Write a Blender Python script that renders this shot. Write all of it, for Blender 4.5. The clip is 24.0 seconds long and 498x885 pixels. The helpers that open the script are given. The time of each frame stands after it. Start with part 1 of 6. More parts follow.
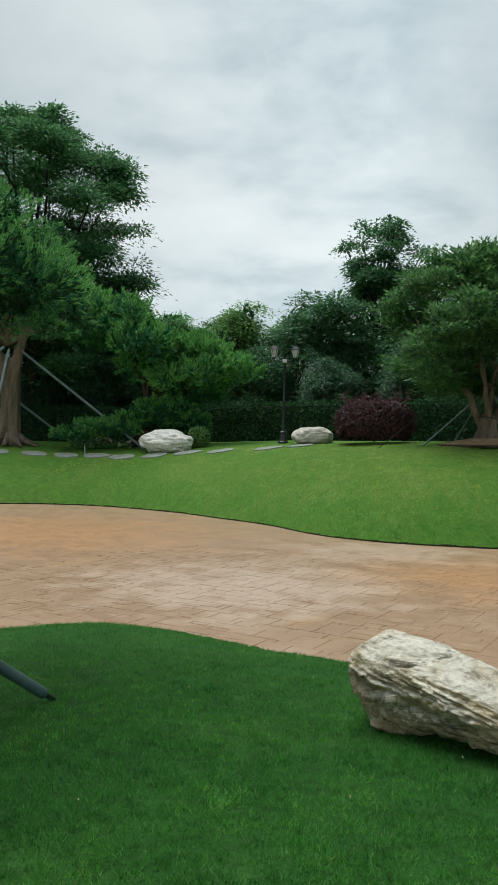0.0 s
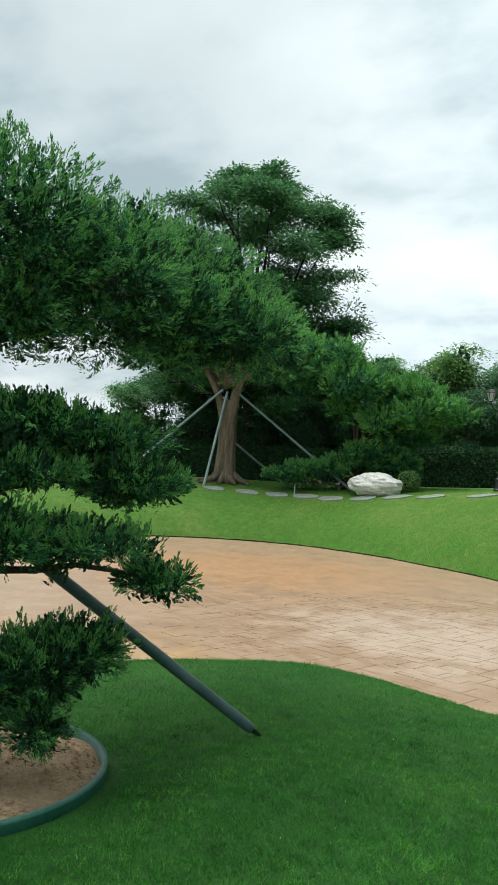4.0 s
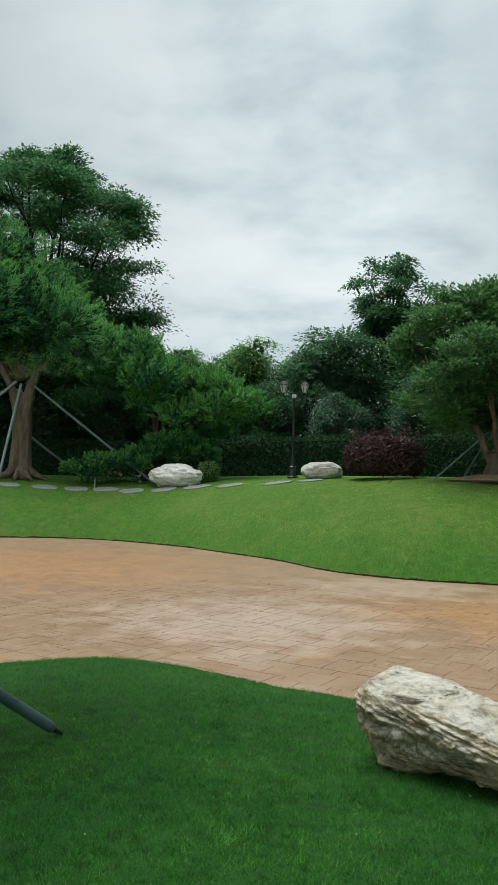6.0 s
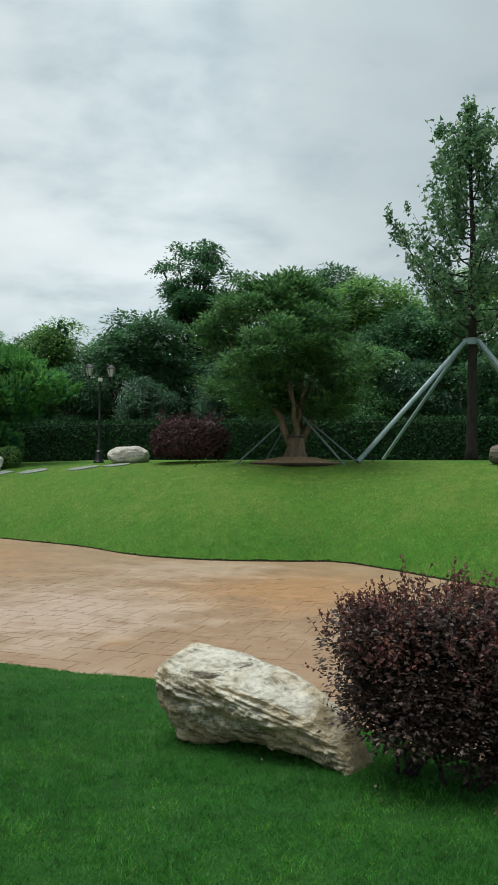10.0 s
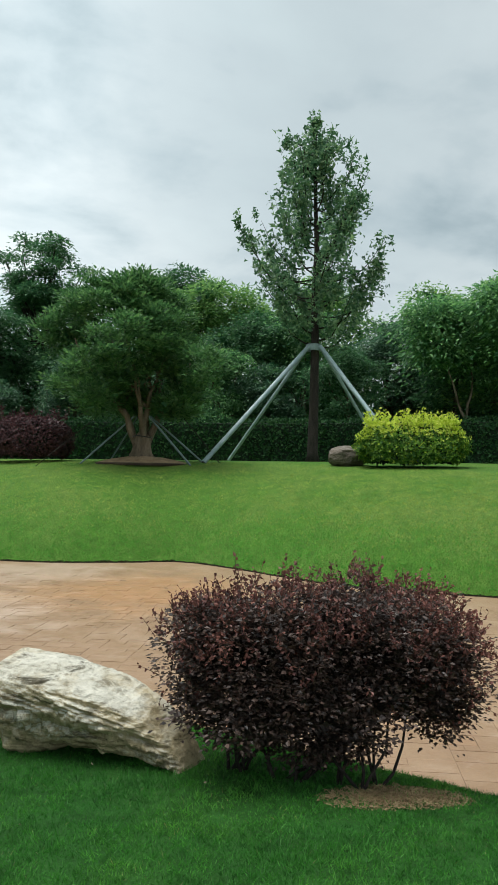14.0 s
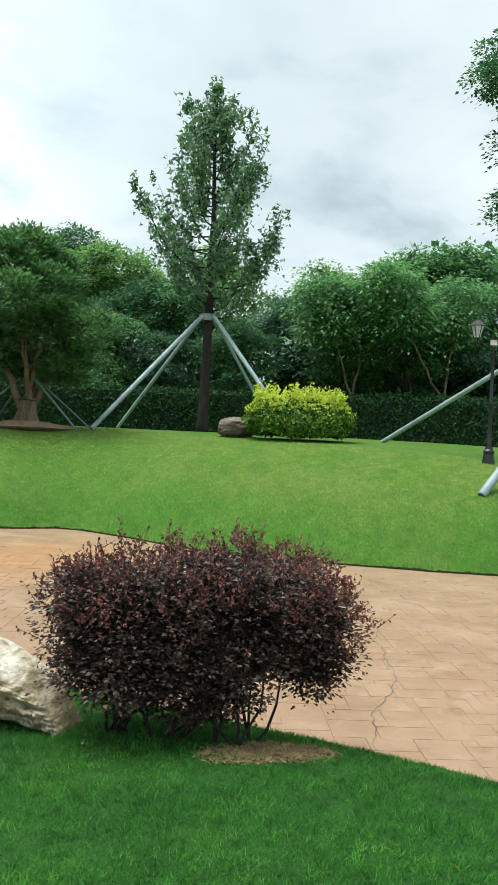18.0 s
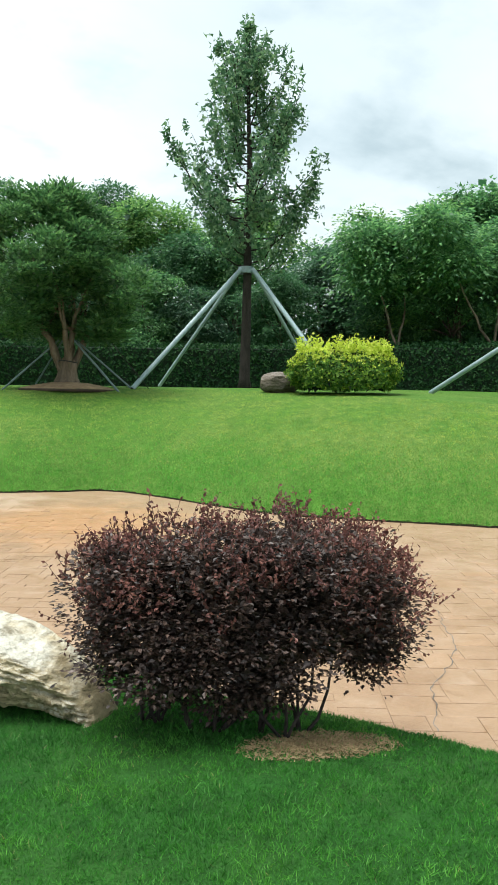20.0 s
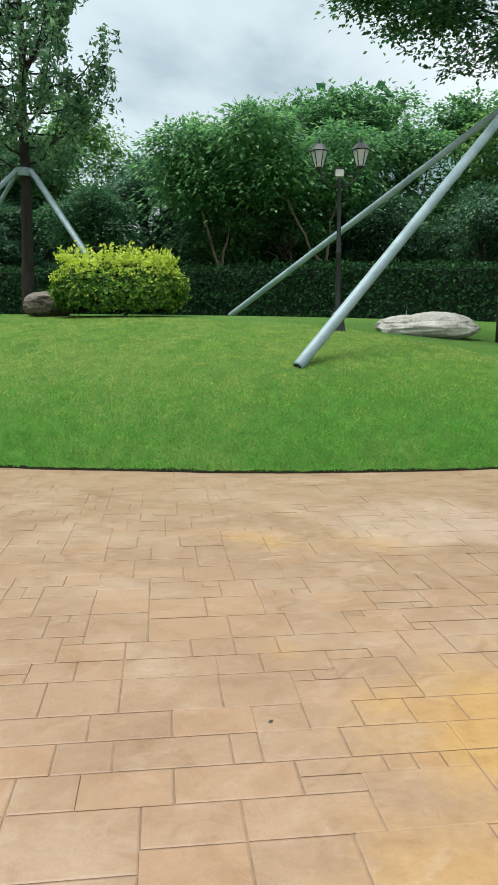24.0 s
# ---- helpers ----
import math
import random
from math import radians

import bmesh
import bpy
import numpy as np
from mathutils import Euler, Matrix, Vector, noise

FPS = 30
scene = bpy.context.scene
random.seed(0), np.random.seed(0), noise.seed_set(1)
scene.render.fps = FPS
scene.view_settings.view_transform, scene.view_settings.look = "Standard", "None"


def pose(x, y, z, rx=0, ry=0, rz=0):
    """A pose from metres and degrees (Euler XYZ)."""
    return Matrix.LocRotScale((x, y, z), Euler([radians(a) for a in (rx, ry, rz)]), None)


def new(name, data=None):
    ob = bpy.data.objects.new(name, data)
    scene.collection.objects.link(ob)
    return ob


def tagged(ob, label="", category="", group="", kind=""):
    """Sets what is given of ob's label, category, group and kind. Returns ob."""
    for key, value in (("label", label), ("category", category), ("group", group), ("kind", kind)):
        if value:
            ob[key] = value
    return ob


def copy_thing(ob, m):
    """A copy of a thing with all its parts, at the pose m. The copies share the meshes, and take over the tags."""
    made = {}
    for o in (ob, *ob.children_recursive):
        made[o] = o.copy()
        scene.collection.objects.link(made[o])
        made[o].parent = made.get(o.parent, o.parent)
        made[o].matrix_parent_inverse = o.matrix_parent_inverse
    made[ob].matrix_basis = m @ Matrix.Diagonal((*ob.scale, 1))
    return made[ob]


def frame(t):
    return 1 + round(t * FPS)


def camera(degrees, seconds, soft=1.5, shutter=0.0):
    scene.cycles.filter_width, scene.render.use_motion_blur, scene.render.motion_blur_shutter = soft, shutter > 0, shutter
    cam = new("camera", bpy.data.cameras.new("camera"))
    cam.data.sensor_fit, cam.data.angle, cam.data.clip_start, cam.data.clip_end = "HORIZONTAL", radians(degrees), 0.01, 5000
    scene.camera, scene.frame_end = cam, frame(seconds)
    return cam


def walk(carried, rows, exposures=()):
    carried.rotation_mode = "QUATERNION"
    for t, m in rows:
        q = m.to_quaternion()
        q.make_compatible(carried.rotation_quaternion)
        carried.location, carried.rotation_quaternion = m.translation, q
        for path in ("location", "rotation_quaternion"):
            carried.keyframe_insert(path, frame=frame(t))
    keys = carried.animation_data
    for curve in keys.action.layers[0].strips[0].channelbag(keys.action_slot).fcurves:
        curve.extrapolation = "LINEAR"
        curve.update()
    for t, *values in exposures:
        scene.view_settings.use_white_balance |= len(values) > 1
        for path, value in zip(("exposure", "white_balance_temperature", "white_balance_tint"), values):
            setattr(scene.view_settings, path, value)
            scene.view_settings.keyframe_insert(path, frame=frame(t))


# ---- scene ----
EXPOSURES = [(0.0, 0.05, 6450, 6.5), (1.0, 0.0, 6450, 6.5), (3.4, 0.62, 6450, 5.5), (4.0, 0.42, 6450, 5.5), (5.0, 0.1, 6450, 6.5), (7.0, 0.03, 6450, 6.5), (10.0, 0.04, 6450, 6.5), (14.0, 0.26, 6450, 6.5), (14.8, 0.86, 6450, 6.5), (16.0, 0.72, 6450, 6.5), (18.5, 0.68, 6450, 6.5), (20.5, 0.9, 6450, 6.5), (21.0, 0.72, 6450, 6.5), (22.0, 0.6, 6450, 6.5), (23.0, 0.52, 6400, 7.0), (24.0, 0.58, 6330, 7.0)]
cam = camera(36.38, 24.0, soft=1.65)
# seconds, place of the eye, then yaw, pitch and roll in degrees
ROWS = [
    (0, 0.364, 0.051, 1.928, 5.63, 0.57, 1.18),
    (0.5, 0.363, 0.051, 1.949, 11.58, 3.55, -1.49),
    (1, 0.370, 0.012, 1.973, 16.66, 6.72, -1.13),
    (1.5, 0.360, 0.004, 1.982, 20.94, 3.92, -0.02),
    (3.5, 0.354, 0.010, 1.943, 26.01, 3.50, 3.70),
    (4, 0.363, -0.002, 1.942, 21.45, 3.13, 3.36),
    (4.5, 0.371, -0.004, 1.936, 16.72, 2.43, 2.58),
    (5, 0.372, -0.014, 1.931, 13.27, 1.96, 2.32),
    (5.5, 0.375, -0.025, 1.932, 9.92, 2.56, 1.70),
    (6, 0.381, -0.019, 1.934, 6.42, 3.16, 1.43),
    (6.5, 0.394, -0.039, 1.934, 2.70, 1.82, 1.50),
    (7, 0.400, -0.048, 1.933, 1.24, 1.01, 1.23),
    (7.5, 0.409, -0.071, 1.948, -0.14, 1.95, 1.24),
    (8, 0.420, -0.071, 1.941, -0.91, 3.19, 1.09),
    (8.5, 0.430, -0.071, 1.940, -3.43, 3.20, 0.89),
    (9, 0.425, -0.068, 1.938, -4.61, 2.63, 0.75),
    (9.5, 0.434, -0.075, 1.938, -6.46, 2.34, 0.63),
    (10, 0.435, -0.083, 1.937, -8.01, 2.20, 0.55),
    (10.5, 0.428, -0.110, 1.942, -10.16, 2.72, 0.54),
    (11, 0.436, -0.100, 1.934, -12.06, 3.71, 0.27),
    (11.5, 0.440, -0.097, 1.935, -13.63, 3.31, 0.38),
    (13.5, 0.473, -0.084, 1.921, -18.49, 0.95, 0.78),
    (14, 0.501, -0.091, 1.929, -19.43, 2.38, 0.88),
    (14.5, 0.536, -0.095, 1.921, -25.53, 2.18, 0.78),
    (15, 0.542, -0.088, 1.925, -26.68, -0.07, 0.62),
    (15.5, 0.531, -0.092, 1.930, -28.29, -0.99, 0.87),
    (16, 0.514, -0.097, 1.935, -29.49, 0.16, 1.72),
    (16.5, 0.523, -0.111, 1.927, -28.57, 0.42, 2.12),
    (17, 0.515, -0.123, 1.932, -28.87, 0.74, 2.36),
    (17.5, 0.499, -0.132, 1.924, -28.74, 0.95, 2.73),
    (18, 0.496, -0.135, 1.912, -27.79, 0.40, 2.68),
    (18.5, 0.509, -0.123, 1.905, -26.75, -0.12, 2.12),
    (20.5, 0.977, 0.462, 1.941, -24.01, -3.50, 0.91),
    (21, 1.383, 0.700, 1.938, -23.56, -1.82, 0.86),
    (21.5, 1.869, 0.938, 1.959, -25.31, -1.53, 2.21),
    (22, 2.309, 1.076, 1.961, -28.95, -3.91, 1.28),
    (22.5, 2.694, 1.287, 1.972, -23.29, -4.88, -0.80),
    (23, 3.214, 1.463, 1.943, -25.95, -3.67, -0.41),
    (23.5, 3.879, 1.576, 1.754, -31.06, -5.84, -1.19),
    (24, 4.818, 1.707, 1.475, -31.97, -7.11, -0.02),
]
walk(cam, [(t, pose(x, y, z, 90 + pitch, 0, yaw) @ pose(0, 0, 0, 0, 0, roll)) for t, x, y, z, yaw, pitch, roll in ROWS],
     exposures=EXPOSURES)

# ---- world and light ----
SUN_ELEV, SUN_ROT = radians(74), radians(-75)
world = bpy.data.worlds.new("overcast_sky")
scene.world = world
world.use_nodes = True
wt = world.node_tree
wt.nodes.clear()


def wn(kind, **values):
    n = wt.nodes.new(kind)
    for k, v in values.items():
        n.inputs[k.replace("_", " ")].default_value = v
    return n


sky = wt.nodes.new("ShaderNodeTexSky")
sky.sky_type, sky.sun_disc = "NISHITA", False
sky.sun_elevation, sky.sun_rotation = SUN_ELEV, SUN_ROT
skyb = wn("ShaderNodeVectorMath")
skyb.operation = "SCALE"
skyb.inputs["Scale"].default_value = 0.1
wt.links.new(sky.outputs[0], skyb.inputs[0])
tc = wt.nodes.new("ShaderNodeTexCoord")
sep = wt.nodes.new("ShaderNodeSeparateXYZ")
wt.links.new(tc.outputs["Generated"], sep.inputs[0])
lift = wt.nodes.new("ShaderNodeMath")
lift.operation, lift.inputs[1].default_value = "ADD", 0.32
wt.links.new(sep.outputs["Z"], lift.inputs[0])
lim = wt.nodes.new("ShaderNodeMath")
lim.operation, lim.inputs[1].default_value = "MAXIMUM", 0.12
wt.links.new(lift.outputs[0], lim.inputs[0])
flat = wt.nodes.new("ShaderNodeVectorMath")
flat.operation = "DIVIDE"
comb = wt.nodes.new("ShaderNodeCombineXYZ")
for k in range(3):
    wt.links.new(lim.outputs[0], comb.inputs[k])
wt.links.new(tc.outputs["Generated"], flat.inputs[0])
wt.links.new(comb.outputs[0], flat.inputs[1])
mapn = wn("ShaderNodeMapping")
mapn.inputs["Location"].default_value = (3.1, 1.7, 0.4)
mapn.inputs["Scale"].default_value = (1.0, 1.25, 1.0)
wt.links.new(flat.outputs[0], mapn.inputs[0])


def sky_noise(scale, detail, rough, warp):
    n = wn("ShaderNodeTexNoise", Scale=scale, Detail=detail, Roughness=rough, Distortion=warp)
    wt.links.new(mapn.outputs[0], n.inputs["Vector"])
    return n.outputs["Fac"]


def sky_tones(source, stops):
    r = wt.nodes.new("ShaderNodeValToRGB")
    while len(r.color_ramp.elements) < len(stops):
        r.color_ramp.elements.new(0.5)
    for e, (p, c) in zip(r.color_ramp.elements, stops):
        e.position, e.color = p, (*c, 1)
    wt.links.new(source, r.inputs[0])
    return r.outputs[0]


def sky_times(a, b, share):
    m = wt.nodes.new("ShaderNodeMix")
    m.data_type, m.blend_type = "RGBA", "MULTIPLY"
    m.inputs[0].default_value = share
    wt.links.new(a, m.inputs[6])
    wt.links.new(b, m.inputs[7])
    return m.outputs[2]


# a bright veil with grey heaps under it, thinning towards the hidden sun
veil = sky_tones(sky_noise(0.8, 4.0, 0.5, 0.0), [(0.35, (0.655, 0.745, 0.785)), (0.52, (0.765, 0.84, 0.87)), (0.66, (0.88, 0.93, 0.95))])
heaps = sky_tones(sky_noise(2.6, 8.0, 0.52, 0.12), [(0.36, (0.66, 0.715, 0.74)), (0.45, (0.85, 0.88, 0.895)), (0.54, (1.0, 1.0, 1.0)), (0.68, (1.07, 1.07, 1.06))])
clouds = sky_times(veil, heaps, 1.0)
span = wt.nodes.new("ShaderNodeMapRange")
span.inputs["From Min"].default_value, span.inputs["From Max"].default_value = -1.0, 1.0
wt.links.new(sep.outputs["X"], span.inputs["Value"])
thin = sky_tones(span.outputs[0], [(0.28, (0.73, 0.73, 0.73)), (0.44, (0.93, 0.93, 0.93)), (0.53, (0.99, 0.99, 0.99)), (0.60, (0.85, 0.85, 0.85)), (0.68, (0.755, 0.755, 0.755)), (0.8, (0.73, 0.73, 0.73)), (0.95, (0.8, 0.8, 0.8))])
clouds = sky_times(clouds, thin, 1.0)
mixw = wt.nodes.new("ShaderNodeMix")
mixw.data_type = "RGBA"
mixw.inputs["Factor"].default_value = 0.93
wt.links.new(skyb.outputs[0], mixw.inputs[6])
wt.links.new(clouds, mixw.inputs[7])
bg = wn("ShaderNodeBackground", Strength=1.0)
wt.links.new(mixw.outputs[2], bg.inputs[0])
wo = wt.nodes.new("ShaderNodeOutputWorld")
wt.links.new(bg.outputs[0], wo.inputs[0])

sun = new("sun", bpy.data.lights.new("sun", "SUN"))
sun.data.energy, sun.data.angle, sun.data.color = 3.2, radians(40), (1.0, 0.98, 0.95)
sun.rotation_euler = Vector((math.sin(SUN_ROT) * math.cos(SUN_ELEV), math.cos(SUN_ROT) * math.cos(SUN_ELEV), math.sin(SUN_ELEV))).to_track_quat("Z", "Y").to_euler()

# ---- materials ----
def links(mat):
    return mat.node_tree.links


def node(mat, kind, **values):
    n = mat.node_tree.nodes.new(kind)
    for k, v in values.items():
        n.inputs[k.replace("_", " ")].default_value = v
    return n


def ramp(mat, source, stops):
    r = mat.node_tree.nodes.new("ShaderNodeValToRGB")
    while len(r.color_ramp.elements) < len(stops):
        r.color_ramp.elements.new(0.5)
    for e, (p, c) in zip(r.color_ramp.elements, stops):
        e.position, e.color = p, (*c, 1)
    links(mat).new(source, r.inputs[0])
    return r.outputs[0]


def blend(mat, a, b, fac, mode="MIX"):
    m = mat.node_tree.nodes.new("ShaderNodeMix")
    m.data_type, m.blend_type = "RGBA", mode
    for sock, v in ((m.inputs[0], fac), (m.inputs[6], a), (m.inputs[7], b)):
        if hasattr(v, "links"):
            links(mat).new(v, sock)
        else:
            sock.default_value = v if isinstance(v, (int, float)) else (*v, 1)
    return m.outputs[2]


def coords(mat, scale=(1, 1, 1)):
    t = mat.node_tree.nodes.new("ShaderNodeTexCoord")
    m = node(mat, "ShaderNodeMapping", Scale=scale)
    links(mat).new(t.outputs["Object"], m.inputs[0])
    return m.outputs[0]


def noise_of(mat, scale, detail=5.0, rough=0.6, stretch=(1, 1, 1), warp=0.0):
    n = node(mat, "ShaderNodeTexNoise", Scale=scale, Detail=detail, Roughness=rough, Distortion=warp)
    links(mat).new(coords(mat, stretch), n.inputs["Vector"])
    return n.outputs["Fac"]


def base(name, rough=0.7, metal=0.0, spec=0.5):
    mat = bpy.data.materials.new(name)
    mat.use_nodes = True
    b = mat.node_tree.nodes["Principled BSDF"]
    b.inputs["Roughness"].default_value, b.inputs["Metallic"].default_value = rough, metal
    b.inputs["Specular IOR Level"].default_value = spec
    return mat, b


def relief(mat, b, source, strength=0.4, distance=0.01):
    n = node(mat, "ShaderNodeBump", Strength=strength, Distance=distance)
    links(mat).new(source, n.inputs["Height"])
    links(mat).new(n.outputs[0], b.inputs["Normal"])


def rough_stuff(name, dark, light, scale, rough=0.8, bump=0.4, distance=0.01, stretch=(1, 1, 1), fine=8.0, metal=0.0, spec=0.4):
    """A surface of two tones, mottled at two scales."""
    mat, b = base(name, rough, metal, spec)
    a, f = noise_of(mat, scale, stretch=stretch), noise_of(mat, scale * fine, stretch=stretch)
    mid = tuple((p + q) / 2 for p, q in zip(dark, light))
    c = ramp(mat, a, [(0.3, dark), (0.52, mid), (0.72, light)])
    c = blend(mat, c, ramp(mat, f, [(0.3, (0.45, 0.45, 0.45)), (0.7, (1.0, 1.0, 1.0))]), 0.5, "MULTIPLY")
    links(mat).new(c, b.inputs["Base Color"])
    if bump:
        relief(mat, b, f, bump, distance)
    return mat


def leafy(name, dark, mid, light, rough=0.5, through_light=0.3, spec=0.35):
    """Leaves: each takes its own tone."""
    mat, b = base(name, rough, 0.0, spec)
    g = mat.node_tree.nodes.new("ShaderNodeNewGeometry")
    c = ramp(mat, g.outputs["Random Per Island"], [(0.0, dark), (0.55, mid), (1.0, light)])
    c = blend(mat, c, ramp(mat, noise_of(mat, 1.3, 3.0), [(0.3, (0.62, 0.66, 0.7)), (0.7, (1.1, 1.08, 1.0))]), 0.7, "MULTIPLY")
    links(mat).new(c, b.inputs["Base Color"])
    tr = node(mat, "ShaderNodeBsdfTranslucent")
    links(mat).new(c, tr.inputs[0])
    mx = node(mat, "ShaderNodeMixShader", Fac=through_light)
    links(mat).new(b.outputs[0], mx.inputs[1])
    links(mat).new(tr.outputs[0], mx.inputs[2])
    links(mat).new(mx.outputs[0], mat.node_tree.nodes["Material Output"].inputs[0])
    return mat


def lawn_material(name, dry, deep):
    mat, b = base(name, 0.8, 0.0, 0.15)
    big, mid, fine = noise_of(mat, 0.6, 6, 0.68), noise_of(mat, 5.0, 6, 0.74), noise_of(mat, 55, 4, 0.75)
    green = ramp(mat, mid, [(0.3, deep), (0.55, tuple(1.5 * v for v in deep)), (0.75, tuple(2.1 * v for v in deep))])
    straw = ramp(mat, mid, [(0.35, (0.12, 0.21, 0.04)), (0.7, (0.25, 0.29, 0.085))])
    c = blend(mat, green, straw, ramp(mat, big, [(0.45, (0, 0, 0)), (0.72, (dry, dry, dry))]))
    c = blend(mat, c, ramp(mat, fine, [(0.25, (0.35, 0.38, 0.35)), (0.7, (1.15, 1.15, 1.1))]), 0.8, "MULTIPLY")
    links(mat).new(c, b.inputs["Base Color"])
    relief(mat, b, fine, 0.9, 0.03)
    return mat


def near_blades(name):
    """Lush blades in darker and paler clumps, a few of them dry."""
    mat, b = base(name, 0.55, 0.0, 0.3)
    g = mat.node_tree.nodes.new("ShaderNodeNewGeometry")
    own = g.outputs["Random Per Island"]
    c = ramp(mat, own, [(0.0, (0.032, 0.15, 0.02)), (0.5, (0.055, 0.24, 0.032)), (0.985, (0.085, 0.30, 0.045)), (0.996, (0.24, 0.30, 0.11))])
    clump = ramp(mat, noise_of(mat, 11.0, 5, 0.72, (1, 1.2, 1)), [(0.38, (0.42, 0.47, 0.5)), (0.5, (0.97, 0.97, 0.97)), (0.62, (1.3, 1.22, 1.15))])
    drift = ramp(mat, noise_of(mat, 1.5, 6, 0.68), [(0.37, (0.55, 0.64, 0.7)), (0.5, (1.0, 1.0, 1.0)), (0.62, (1.75, 1.32, 1.35))])
    c = blend(mat, blend(mat, c, clump, 0.85, "MULTIPLY"), drift, 0.8, "MULTIPLY")
    links(mat).new(c, b.inputs["Base Color"])
    tr = node(mat, "ShaderNodeBsdfTranslucent")
    links(mat).new(c, tr.inputs[0])
    mx = node(mat, "ShaderNodeMixShader", Fac=0.4)
    links(mat).new(b.outputs[0], mx.inputs[1])
    links(mat).new(tr.outputs[0], mx.inputs[2])
    links(mat).new(mx.outputs[0], mat.node_tree.nodes["Material Output"].inputs[0])
    return mat


def turf_blades(name):
    """Blades that turn from green to straw in drifts."""
    mat, b = base(name, 0.6, 0.0, 0.25)
    g = mat.node_tree.nodes.new("ShaderNodeNewGeometry")
    own = g.outputs["Random Per Island"]
    green = ramp(mat, own, [(0.0, (0.17, 0.39, 0.04)), (0.6, (0.28, 0.51, 0.06)), (1.0, (0.39, 0.58, 0.095))])
    straw = ramp(mat, own, [(0.0, (0.34, 0.46, 0.085)), (0.5, (0.40, 0.49, 0.11)), (1.0, (0.46, 0.51, 0.15))])
    drift = noise_of(mat, 0.6, 7, 0.74)
    c = blend(mat, green, straw, ramp(mat, drift, [(0.34, (0.3, 0.3, 0.3)), (0.54, (1, 1, 1))]))
    fleck = ramp(mat, noise_of(mat, 2.4, 6, 0.74), [(0.38, (0.5, 0.64, 0.62)), (0.5, (1.0, 1.0, 1.0)), (0.62, (1.22, 1.1, 1.15))])
    c = blend(mat, c, fleck, 0.8, "MULTIPLY")
    tuft = ramp(mat, noise_of(mat, 7.0, 5, 0.74), [(0.38, (0.4, 0.52, 0.5)), (0.48, (0.97, 0.98, 0.98)), (0.62, (1.15, 1.08, 1.08))])
    c = blend(mat, c, tuft, 0.8, "MULTIPLY")
    links(mat).new(c, b.inputs["Base Color"])
    tr = node(mat, "ShaderNodeBsdfTranslucent")
    links(mat).new(c, tr.inputs[0])
    mx = node(mat, "ShaderNodeMixShader", Fac=0.4)
    links(mat).new(b.outputs[0], mx.inputs[1])
    links(mat).new(tr.outputs[0], mx.inputs[2])
    links(mat).new(mx.outputs[0], mat.node_tree.nodes["Material Output"].inputs[0])
    return mat


